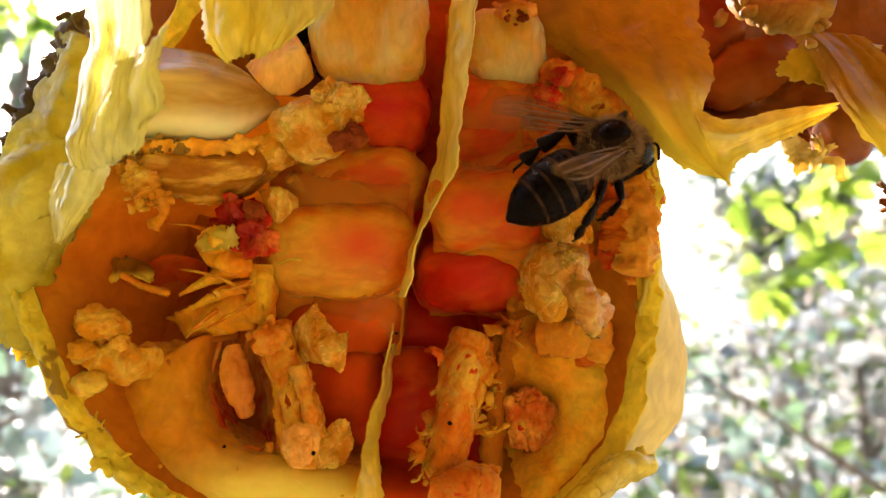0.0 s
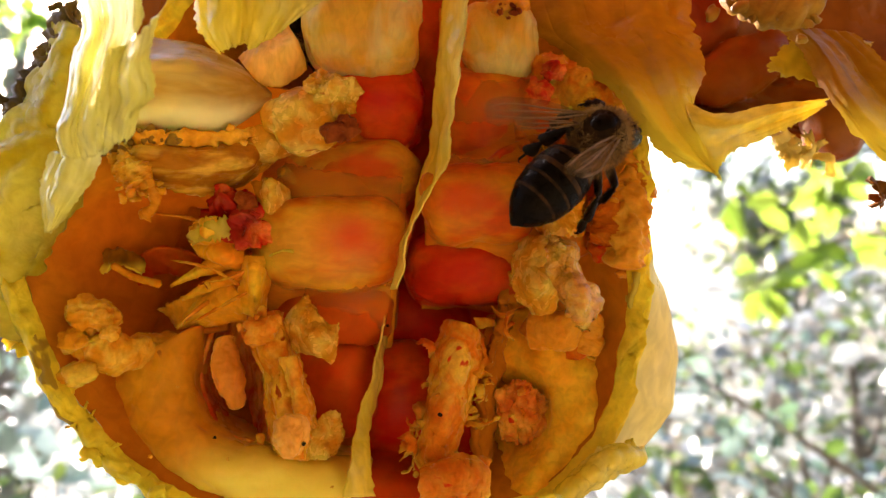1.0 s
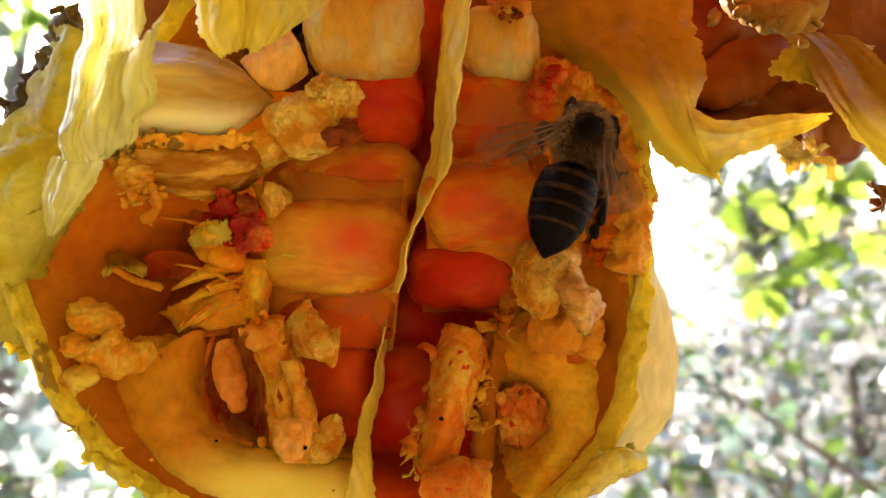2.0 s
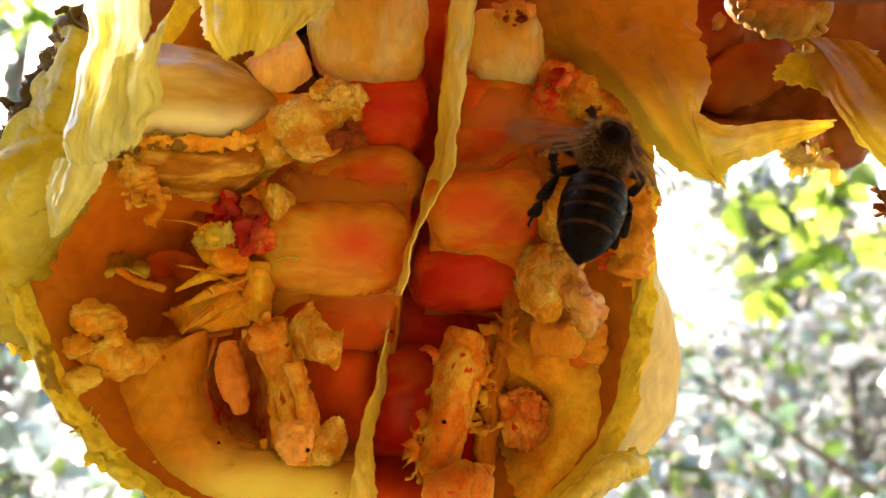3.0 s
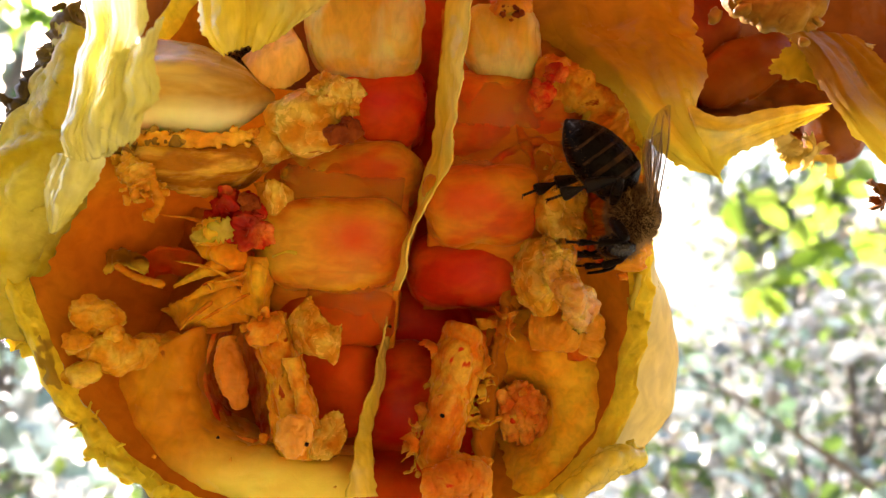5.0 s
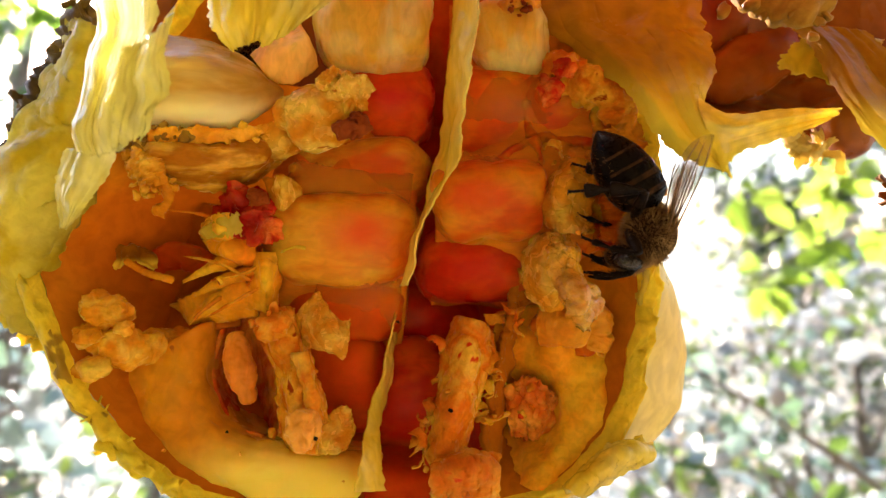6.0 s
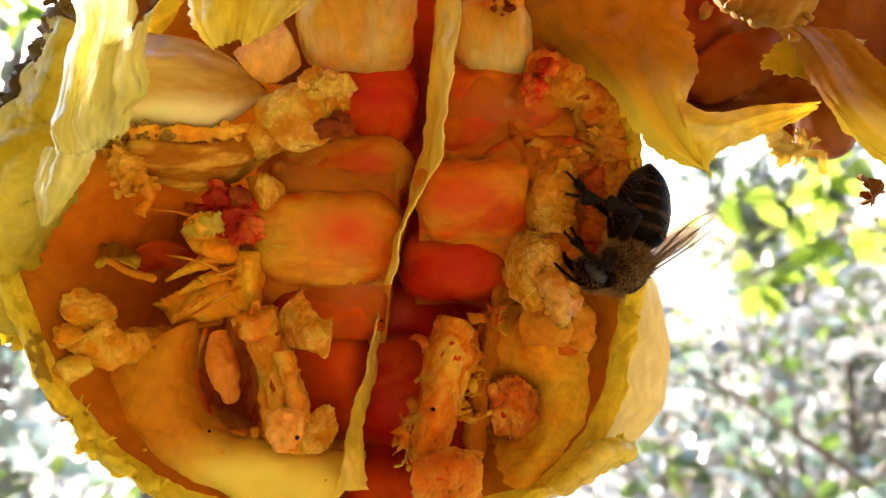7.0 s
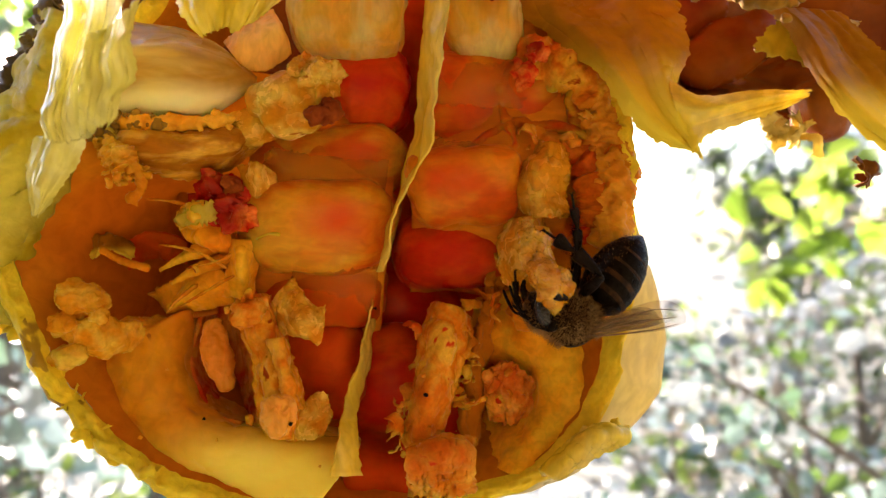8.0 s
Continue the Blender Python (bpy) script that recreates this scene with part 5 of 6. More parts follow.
hook = part("husk_tongue", crumbs(skin([[(9.5, -5.0, 0.5), (9.4, -7.0, -2.7), (10.5, -8.0, -5.3), (11.5, -8.0, -6.7)], [(10.5, -6.0, 0.0), (10.5, -8.0, -2.2), (11.4, -9.0, -4.3), (11.9, -8.0, -6.9)], [(11.6, -5.0, -0.7), (12.1, -6.0, -2.7), (13.3, -7.0, -5.2), (12.3, -8.0, -6.8)]],
                                        nu=44, nv=26, crinkle=0.5, freq=0.8, ragged=0.15, seed=102, thick=0.7), [(9.8, -7.0, -0.4), (11.0, -8.0, -2.6), (11.9, -8.0, -5.3)], 14, (0.6, 0.2, 0.6), 0.3, 103), M_AMBER, fruit, "curled glistening husk sticking out")
crust(M_BROWN, "", [(8.9, 2.0, -8.5), (11.4, 1.0, -8.4), (13.5, 1.0, -9.2)], [1.5, 1.8, 1.2], 0.5, 0.6, 104, 4, 0.6, 0.4)
crust(M_BROWN, "", [(13.8, 1.0, -6.3), (14.5, 1.0, -8.4), (14.0, 1.0, -10.5)], [1.0, 1.4, 1.0], 0.4, 0.6, 105, 3, 0.5, 0.4)
slab(M_HONEY, "gnawed amber flesh", [(11.2, 0.0, 7.5), (9.2, 0.0, 5.7), (8.5, -0.5, 2.9), (9.6, -1.0, 0.7)], [(11.8, -2.0, 7.1), (10.6, -3.0, 4.7), (10.2, -3.0, 2.5), (10.9, -3.0, 0.6)], [(13.0, 0.0, 7.0), (13.4, -1.0, 4.9), (13.0, -1.0, 2.6), (13.3, -1.0, 0.7)], seed=159, bits=5)
slab(M_CRUST_PINK, "pink pulp behind the gnawed flesh", [(9.7, 2.0, 9.2), (12.6, 2.0, 9.3), (16.7, 1.0, 8.2)], [(9.8, 1.0, 7.7), (12.7, 0.0, 7.3), (16.2, -0.5, 6.5)], [(10.8, 2.0, 5.9), (13.5, 1.0, 5.1), (16.7, 1.0, 4.8)], "pulp", seed=160, bits=8)
slab(M_ARIL, "torn lip of an aril", [(1.6, -0.5, 3.2), (3.1, -1.0, 2.5), (5.7, -0.5, 2.1)], [(1.9, -1.0, 2.7), (3.3, -1.7, 2.0), (5.7, -1.0, 1.7)], [(2.4, 0.0, 2.2), (3.4, -0.5, 1.4), (5.5, 0.0, 1.3)], "aril_lip", seed=161, bits=0, thick=0.3, nu=30, nv=14)
crust(M_CRUST, "lumpy amber flesh at the rim", [(15.3, -1.0, 4.6), (16.1, -1.0, 2.1), (15.6, -1.0, -0.5)], [1.3, 1.6, 1.4], 0.8, 0.6, 107, 10, 0.8, 0.5)
crust(M_BROWN, "brown crumbly rotten rim", [(15.6, 0.0, 9.9), (17.2, -1.0, 5.7), (17.3, -2.0, 1.6), (16.9, -2.0, -2.5)], [1.0, 1.1, 1.3, 1.4], 1.0, 0.7, 108, 26, 0.9, 0.5, "rotten_rim")
crust(M_BROWN, "brown gnawed edge under the hanging skin", [(15.5, 0.0, 13.5), (16.5, -0.5, 10.7), (17.4, -1.0, 7.7), (18.1, -1.0, 4.9)], [1.0, 1.0, 1.1, 1.2], 0.8, 0.7, 208, 10, 0.7, 0.35, "rotten_rim")
crust(M_CRUST, "dried pulp under the hanging skin", [(9.4, 2.0, 15.1), (11.4, 1.0, 15.3), (14.3, 0.0, 13.5), (16.1, -1.0, 10.7)], [1.6, 2.0, 1.6, 1.2], 0.9, 0.6, 109, 18, 1.0, 0.5)
part("red_pulp", lump(blob((9.4, -0.8, 13.5), (0.9, 0.5, 1.2), 20, rough=0.7, freq=0.8, crease=0.7, seed=64), (10.5, -1.0, 15.3), (1.1, 0.6, 0.8), 0, rough=0.6, freq=0.9, crease=0.8, seed=65), M_CRUST_RED, fruit, "red gnawed spot on an aril")
part("crust", blob((6.3, 0.0, 21.5), (1.9, 1.2, 1.2), rough=0.7, freq=0.8, crease=0.7, seed=110, sub=4), M_BROWN, fruit, "dark crumbly scab")
crumb_part(crumbs(bmesh.new(), [(4.9, -1.0, 21.4), (7.4, -1.0, 20.9)], 10, (0.5, 0.3, 0.5), 0.4, 111), M_PITMARK)
for i, (c, r, roll) in enumerate((((16.0, 0.0, 5.0), (1.9, 1.5, 1.5), 20), ((16.8, 0.0, 2.0), (1.6, 1.4, 1.7), -10), ((14.7, 0.5, 2.9), (1.5, 1.4, 1.9), 15), ((15.6, 0.0, -0.5), (1.7, 1.4, 1.4), 0),
                                  ((15.4, 1.0, 9.1), (1.4, 1.2, 1.7), 10), ((15.3, 1.5, 7.5), (1.8, 1.2, 1.5), -15), ((13.7, 2.0, -9.1), (1.6, 1.3, 1.9), 5), ((10.9, 2.5, -8.6), (2.6, 1.3, 1.5), -12))):
    part("flesh_lump", blob(c, r, roll, rough=0.5, freq=0.5, crease=0.4, seed=400 + i), M_ARIL if i % 3 else M_CRUST_PINK, fruit, "soft amber lump of flesh")
# torn lower rim
membrane([[(10.8, -3.0, -22.1), (13.1, -3.0, -19.7), (15.7, -2.5, -18.1), (18.6, -2.0, -18.6)], [(11.0, -5.5, -21.1), (13.1, -5.5, -19.3), (15.5, -5.0, -18.1), (17.9, -3.5, -18.6)], [(12.1, -4.0, -21.9), (14.4, -4.0, -20.5), (16.5, -3.5, -19.5), (17.9, -2.5, -19.6)]], M_MEM_MID, "torn spongy yellow edge of the rind", "torn_rim", nu=70, nv=34, crinkle=0.25, freq=0.6, crease=0.14, ragged=0.08, seed=112, thick=0.8)
membrane([[(17.9, 0.0, -2.8), (17.7, 1.0, -6.3), (17.4, 1.0, -10.5), (16.6, 0.0, -14.5)], [(18.1, -2.0, -3.0), (18.0, -1.0, -7.1), (18.1, -1.0, -10.6), (17.0, -1.0, -14.2)]], M_MEM, "thin yellow torn edge", "torn_rim", nu=40, nv=12, crinkle=0.3, freq=0.5, ragged=0.2, seed=113, thick=0.5)
flakes([(35.4, 8.0, 11.0), (37.5, 8.0, 9.8), (40.1, 8.0, 9.2)], 16, (1.0, 0.5, 0.7), 1.1, M_RIND_OUT, 310)
flakes([(42.2, 2.0, 5.9), (42.7, 2.0, 4.9), (42.4, 2.0, 4.3)], 3, (0.2, 0.3, 0.3), 1.1, M_HUSK, 320)
# what the fruit hangs by
part("stalk", stick(bmesh.new(), [(-6, 12, 34), (-5, 14, 50), (-8, 16, 75)], [6, 2.6, 2.2], 30, 14, 0.3, 0.4, 114), M_BARK, fruit, "short woody stalk")

# ---------------------------------------------------------------- the tree it hangs on
def host_tree():
    t = thing("pomegranate_tree", "pomegranate tree with grey-brown limbs, out of focus", "tree", at=Vector((-0.85, -0.12, 0)))
    rnd = random.Random(77)
    bm = bmesh.new()
    up = limb(bm, Vector((0, 0, -0.05)), Vector((0.1, -0.1, 2.3)), 0.05, 0.03, 0.03, rnd, 16, 14)
    part("trunk", bm, M_BARK, t)
    bm = bmesh.new()
    stick(bm, [Vector(x) / MM for x in ((0.08, -0.08, 1.75), (0.45, 0.05, 1.66), (0.842, 0.194, 1.474), (1.25, 0.35, 1.5))], [16, 12, 6, 3], 40, 12, 0.4, 0.02, 5)
    part("limb", bm, M_BARK, t)
    bm = bmesh.new()
    green = bmesh.new()
    for i in range(45):
        a = Vector((0.09, -0.09, 1.5 + 0.8 * rnd.random()))
        b = a + Vector((rnd.gauss(0.5, 0.5), rnd.gauss(-0.25, 0.35), rnd.uniform(0.1, 0.7)))
        if b.z < 1.75:
            b.z = 1.75 + rnd.random() * 0.3
        line = limb(bm, a, b, 0.008, 0.002, 0.05, rnd, 6, 6)
        for k in range(26):
            leaf(green, line[rnd.randrange(2, 6)] + Vector([rnd.gauss(0, 0.04) for _ in range(3)]), Vector([rnd.gauss(0, 1) for _ in range(3)]).normalized(), Vector((0, 0, 1)), rnd.uniform(0.03, 0.06))
    part("low_limb", stick(bmesh.new(), [(500, 280, 1400), (640, 330, 1310), (700, 390, 1262), (800, 420, 1190)], [9, 8, 7, 5], 40, 12, 1.2, 0.05, 6), M_BARK, t)
    part("twig_mass", bm, M_BARK, t)
    tagged(part("leaves", green, M_LEAF, t), kind="stuff")
    return t


host_tree()


def leafy_branch(label, line, count, size, material, seed, droop=0.6, pale=()):
    """A twig of a neighbouring bush reaching in, with its leaves."""
    t = thing("leafy_branch", label, "branch", "leafy branches behind the fruit")
    rnd = random.Random(seed)
    part("twig", stick(bmesh.new(), line, [6.0, 4.0, 3.0, 1.5], 60, 8, 0.5, 0.05, seed), M_BARK, t)
    C = spline(line[2:], 80)
    for i in range(count):
        c = Vector(C[rnd.randrange(80)]) * MM + Vector([rnd.gauss(0, 0.018) for _ in range(3)])
        bm = bmesh.new()
        leaf(bm, c, Vector((rnd.gauss(0, 1), rnd.gauss(0, 0.7), rnd.gauss(-droop, 0.6))).normalized(), Vector((rnd.gauss(0, 1), -1, rnd.gauss(0, 0.6))), size * rnd.uniform(0.7, 1.3))
        part("leaf", bm, material, t)
    for c, d, s in pale:
        bm = bmesh.new()
        leaf(bm, Vector(c) * MM, Vector(d).normalized(), Vector((0.2, -1, 0.3)), s)
        part("leaf", bm, M_LEAF_PALE, t, "pale blue-grey leaf")
    return t


leafy_branch("branch with bright yellow-green leaves against the sky", [(1150, 700, -1400), (1080, 690, 60), (622.7, 642.0, 163.2), (460.4, 662.0, 77.8), (329.9, 702.0, 55.0)], 44, 0.04, M_LEAF_BRIGHT, 5)
leafy_branch("branch with bright green leaves", [(1250, 850, -1400), (1150, 850, -150), (736.3, 842.0, 16.9), (535.3, 842.0, 0.8), (438.9, 842.0, -63.5)], 30, 0.05, M_LEAF_BRIGHT, 6)
leafy_branch("thin grey twig with pale leaves", [(560, 500, -1400), (500, 490, -330), (393.5, 482.0, -221.4), (308.1, 502.0, -159.5), (223.1, 502.0, -109.5)], 14, 0.035, M_LEAF_DULL, 7, pale=(((292.8, 492.0, -144.4), (0.15, 0.1, -1), 0.055), ((373.0, 542.0, -106.6), (0.7, 0.1, 0.3), 0.04), ((249.7, 542.0, -138.8), (-0.8, 0.1, -0.5), 0.04)))
leafy_branch("thin branch with yellow-green leaves against the sky", [(-1500, 1100, -1400), (-1400, 1100, 200), (-848.8, 1042.0, 511.8), (-711.3, 1042.0, 403.8), (-583.6, 1042.0, 364.5)], 46, 0.05, M_LEAF_BRIGHT, 9)
leafy_branch("low branch with blue-grey leaves", [(-700, 560, -1400), (-600, 550, -330), (-452.3, 542.0, -192.4), (-400.9, 562.0, -154.5), (-356.7, 582.0, -113.7)], 22, 0.04, M_LEAF_DULL, 8, pale=(((-398.7, 542.0, -138.8), (0.6, 0, -0.7), 0.045),))

# ---------------------------------------------------------------- bees (head towards +x, back towards +z)
# each leg: its hip, the lengths of its two halves and the half width of its shin
LEG_PLAN = (("front_leg", (1.1, 0.7, -1.3), 2.2, 3.6, 0.28), ("middle_leg", (0.1, 0.9, -1.5), 2.6, 4.2, 0.36), ("hind_leg", (-0.9, 0.9, -1.4), 3.0, 5.2, 0.6))


def bristles(bm, line, off, count, length, rnd):
    """Short stiff hairs round a limb."""
    C = spline(line, 40)
    for k in range(count):
        e = Vector((rnd.gauss(0.5, 0.3), rnd.gauss(0, 1), rnd.gauss(0, 1))).normalized()
        c = Vector(C[rnd.randrange(40)]) + Vector((0, e.y * 0.6, e.z)) * off
        q = Vector((0.014, 0.01, 0.01))
        bm.faces.new([bm.verts.new(x * MM) for x in (c - q, c + q, c + e * length * rnd.uniform(0.5, 1.1))])


def build_bee(label):
    bee = thing("honey_bee", label, "bee", "bees on the fruit")
    thorax = part("thorax", blob((0, 0, 0.1), (2.1, 1.95, 1.9), box=2.1, rough=0.1, freq=0.8, seed=1), M_PELT, bee, "dark thorax covered with tan hair")
    part("back_plate", blob((0.1, 0, 1.55), (1.15, 0.95, 0.55), sub=3), M_BLACK, thorax, "bare black shield on the back")
    rnd = random.Random(3)

    def hair(c, r, n, length, cut):
        bm = bmesh.new()
        for i in range(n):
            d = Vector((rnd.gauss(0, 1), rnd.gauss(0, 1), rnd.gauss(0, 1))).normalized()
            if not cut(d):
                continue
            p = Vector(c) + Vector((d.x * r[0], d.y * r[1], d.z * r[2]))
            e = (d + Vector((rnd.gauss(-0.15, 0.35), rnd.gauss(0, 0.35), rnd.gauss(0, 0.35)))).normalized() * length * rnd.uniform(0.5, 1.3)
            s = d.cross(Vector((rnd.gauss(0, 1), rnd.gauss(0, 1), rnd.gauss(0, 1)))).normalized() * 0.02
            v = [bm.verts.new(q * MM) for q in (p - s, p + s, p + e * 0.6 + s * 0.5, p + e, p + e * 0.6 - s * 0.5)]
            bm.faces.new(v)
        return bm
    tagged(part("hair", hair((0, 0, 0.1), (2.08, 1.93, 1.88), 9000, 0.5, lambda d: not (d.z > 0.8 and abs(d.y) < 0.5)), M_FUZZ, thorax), kind="stuff")
    head = part("head", blob((2.3, 0, -1.1), (0.85, 1.7, 1.45), box=2.2, rough=0.05, seed=2), M_BLACK, bee)
    for y in (-1, 1):
        part("eye", blob((2.3, y * 1.35, -0.95), (0.6, 0.55, 1.05), sub=3), M_EYE, head, "glossy black compound eye")
        part("antenna", stick(bmesh.new(), [(2.9, y * 0.35, -1.2), (3.7, y * 0.9, -1.4), (4.0, y * 1.1, -2.4), (4.1, y * 1.2, -3.4)], [0.12, 0.1, 0.13, 0.1], 24, 8), M_BLACK, head)
    part("mouthparts", stick(bmesh.new(), [(2.7, 0, -2.0), (2.9, 0, -2.9), (2.6, 0, -3.6)], [0.5, 0.25, 0.12], 20, 10), M_BLACK, head)
    tagged(part("hair", hair((2.3, 0, -1.0), (0.85, 1.6, 1.42), 3000, 0.42, lambda d: abs(d.y) < 0.75), M_FUZZ, head), kind="stuff")
    # abdomen: six overlapping plates with pale hair bands
    hub = Vector((-1.7, 0, -0.2))
    edge = [0.8, 2.35, 2.72, 2.78, 2.65, 2.25, 1.5, 0.2]
    rows, idx = [], []
    n = 90
    prof = spline([(x, 0, 0) for x in edge], n)[:, 0]
    for i in range(n):
        s = i / (n - 1)
        k = (s * 6) % 1.0
        r = prof[i] * (1 + 0.035 * (k - 0.5)) if 0.08 < s < 0.97 else prof[i]
        rows.append([(-7.0 * s, r * 0.79 * math.cos(a), r * 0.75 * math.sin(a) - 0.5 * math.sin(3.14 * s) * 0.4 - 0.6 * s * s) for a in np.linspace(0, 6.28318, 40, endpoint=False)])
    abdomen = part("abdomen", grid_mesh(np.array(rows), True), M_BLACK, bee, "glossy black-brown abdomen with pale bands")
    abdomen.location = hub * MM
    for b in range(1, 5):
        band = []
        for i in range(9):
            s = (b + 0.0 + (0.34 if b < 3 else 0.2) * i / 8) / 6
            r = np.interp(s, np.linspace(0, 1, n), prof) * (1 + 0.035 * ((s * 6) % 1.0 - 0.5)) + 0.02 + 0.02 * math.sin(3.1416 * i / 8)
            band.append([(-7.0 * s, r * 0.79 * math.cos(a), r * 0.75 * math.sin(a) - 0.2 * math.sin(3.14 * s) - 0.6 * s * s) for a in np.linspace(-0.6, 3.74, 48)])
        part("hair_band", grid_mesh(np.array(band)), M_BAND, abdomen, "narrow pale brown band")
    tuft = bmesh.new()
    for i in range(420):
        a, s = rnd.uniform(3.5, 5.9), rnd.random() ** 0.8
        r = np.interp(s, np.linspace(0, 1, n), prof)
        p = Vector((-7.0 * s, r * 0.79 * math.cos(a), r * 0.75 * math.sin(a) - 0.2 * math.sin(3.14 * s) - 0.6 * s * s))
        d = (Vector((-0.8, math.cos(a), math.sin(a))) + Vector([rnd.gauss(0, 0.25) for _ in range(3)])).normalized()
        e = d * 0.28 * rnd.uniform(0.5, 1.2)
        q = d.cross(Vector((0.3, 0.5, 0.7))).normalized() * 0.014
        tuft.faces.new([tuft.verts.new(x * MM) for x in (p - q, p + q, p + e)])
    tagged(part("hair", tuft, M_FUZZ, abdomen, "short pale hair"), kind="stuff")
    # wings
    wings = {}
    for side in (-1, 1):
        for nm, ln, wd, at in (("forewing", 8.0, 2.5, (0.3, 1.25, 1.3)), ("hindwing", 5.4, 1.8, (-0.5, 1.2, 1.15))):
            bm = bmesh.new()
            P = np.zeros((14, 30, 3))
            for j in range(30):
                s = j / 29
                w = wd * (0.16 + 0.84 * math.sin(min(1, s * 1.25) * 1.45)) * math.sqrt(max(0.0, 1 - max(0, (s - 0.72) / 0.285) ** 2)) + 0.02
                for i in range(14):
                    f = i / 13
                    P[i, j] = (-ln * s, side * (0.25 * s - w * (f - 0.15) * 1.0) * -1, 0.05 * math.sin(f * 7) * s + 0.2 * nz(s * 3, f * 2, 0, side))
            n_ = normals(P) * 0.012
            loop = np.concatenate((P - n_, (P + n_)[:, ::-1]), axis=1)
            grid_mesh(loop, True, bm)
            w = part(nm, bm, M_WING, bee, "smoky translucent wing")
            w.location = (at[0] * MM, side * at[1] * MM, at[2] * MM)
            wings[nm, side] = w
            for f in (0, 4, 8):
                part("vein", stick(bmesh.new(), [P[f, 0], P[f, 10], P[min(13, f + 1), 20], P[min(13, f + 2), 27]], [0.08, 0.05, 0.03], 20, 6), M_VEIN, w)
    legs = {}
    for side in (-1, 1):
        for nm, hip, upper, lower, wide in LEG_PLAN:
            bm = stick(bmesh.new(), [(0, 0, 0), (upper * 0.3, 0, 0), (upper * 0.65, 0, 0), (upper, 0, 0)], [0.32, 0.42, 0.4, 0.28], 30, 12, 0.05, 1.5, 4, 0.8)
            bristles(bm, [(upper * 0.2, 0, 0), (upper, 0, 0)], 0.3, 120, 0.4, rnd)
            g = part(nm, bm, M_LEG, bee)
            g.location = Vector((hip[0], hip[1] * side, hip[2])) * MM
            # shin widening to a flat first foot joint, then small joints and a claw
            line = [(0, 0, 0), (lower * 0.42, 0, 0.12), (lower * 0.46, 0, 0.1), (lower * 0.74, 0, -0.05), (lower * 0.79, 0, -0.08)]
            bm = stick(bmesh.new(), line, [0.2, wide * 1.05, 0.17, wide, 0.16], 60, 14, 0.04, 1.5, 5, 0.55)
            for k in range(4):
                x = lower * (0.78 + 0.05 * k)
                stick(bm, [(x, 0, -0.08 - 0.03 * k), (x + lower * 0.055, 0, -0.11 - 0.04 * k)], [0.09, 0.12], 8, 8)
            for y in (-1, 1):
                stick(bm, [(lower * 0.97, 0, -0.2), (lower * 1.0, y * 0.12, -0.24), (lower * 1.01, y * 0.2, -0.45)], [0.06, 0.05, 0.02], 10, 6)
            bristles(bm, [(lower * 0.08, 0, 0), (lower * 0.78, 0, 0)], wide * 0.7, 260, 0.36, rnd)
            legs[nm, side] = g, part("lower_leg", bm, M_LEG, g)
            legs[nm, side][1].location = (upper * MM, 0, 0)
    bee.scale = (1.13, 1.13, 1.13)
    return bee, abdomen, wings, legs


bee, abdomen, wings, legs = build_bee("dark honey bee with tan hairy thorax, feeding on the fruit")
bee2, abdomen2, wings2, legs2 = build_bee("dark honey bee half hidden behind the papery skins")


def stance(at, heading, roll, tilt):
    """A bee's pose: its thorax (mm from the fruit's middle), the way that it heads in the upright plane, how far its back
    turns from the viewer's side, and how far its head dips inward."""
    h, f, d = radians(heading), radians(roll), radians(tilt)
    fwd = Vector((math.cos(h) * math.cos(d), math.sin(d), math.sin(h) * math.cos(d)))
    side = Vector((-math.sin(h), 0, math.cos(h)))
    back = Vector((0, -1, 0)) * math.cos(f) + side * math.sin(f)
    back = (back - fwd * back.dot(fwd)).normalized()
    left = back.cross(fwd)
    m = Matrix((fwd, left, back)).transposed().to_4x4()
    return Matrix.Translation(AT + Vector(at) * MM) @ m


BEE = [
    (0.0, (13.1, -8.0, 7.9), 31, 28, 9, 4),

    (0.5, (12.7, -8.0, 7.8), 31, 26, 9, 4),

    (1.0, (13.0, -8.0, 8.1), 41, 22, 15, 4),

    (1.5, (12.2, -8.0, 8.7), 58, 15, 14, 4),

    (2.8, (11.4, -8.5, 7.6), 80, -4, 16, 2),

    (3.0, (13.0, -8.5, 7.8), 72, 2, 27, 2),

    (3.3, (13.4, -8.0, 7.2), 59, 10, 38, 4),

    (3.5, (14.1, -8.0, 7.7), 48, 18, 25, 6),

    (3.7, (14.9, -8.0, 5.7), 12, 34, 35, 8),

    (4.0, (15.7, -7.0, 4.6), -15, 50, 29, 16),

    (4.2, (16.3, -6.5, 3.5), -58, 62, 9, 36),

    (4.5, (16.2, -6.0, 2.8), -84, 72, 9, 49),

    (4.7, (16.0, -6.0, 2.6), -86, 76, 9, 34),

    (5.8, (17.0, -6.0, 1.8), -93, 80, 8, 41),

    (6.0, (16.8, -6.0, 0.5), -104, 80, 8, 45),

    (6.2, (16.9, -6.0, -0.7), -124, 80, 8, 52),

    (6.5, (16.6, -6.0, -1.4), -141, 80, -12, 43),

    (7.0, (16.2, -6.0, -2.3), -141, 80, -11, 32),

    (7.3, (16.0, -6.0, -3.1), -139, 80, -9, 31),

    (7.5, (15.6, -6.0, -2.7), -144, 80, -8, 24),

    (7.7, (14.5, -6.0, -5.3), -158, 80, -15, 29),

    (7.8, (14.5, -6.0, -6.2), -149, 80, -8, 25),

    (8.0, (12.7, -6.0, -8.0), -167, 80, -8, 34),

]
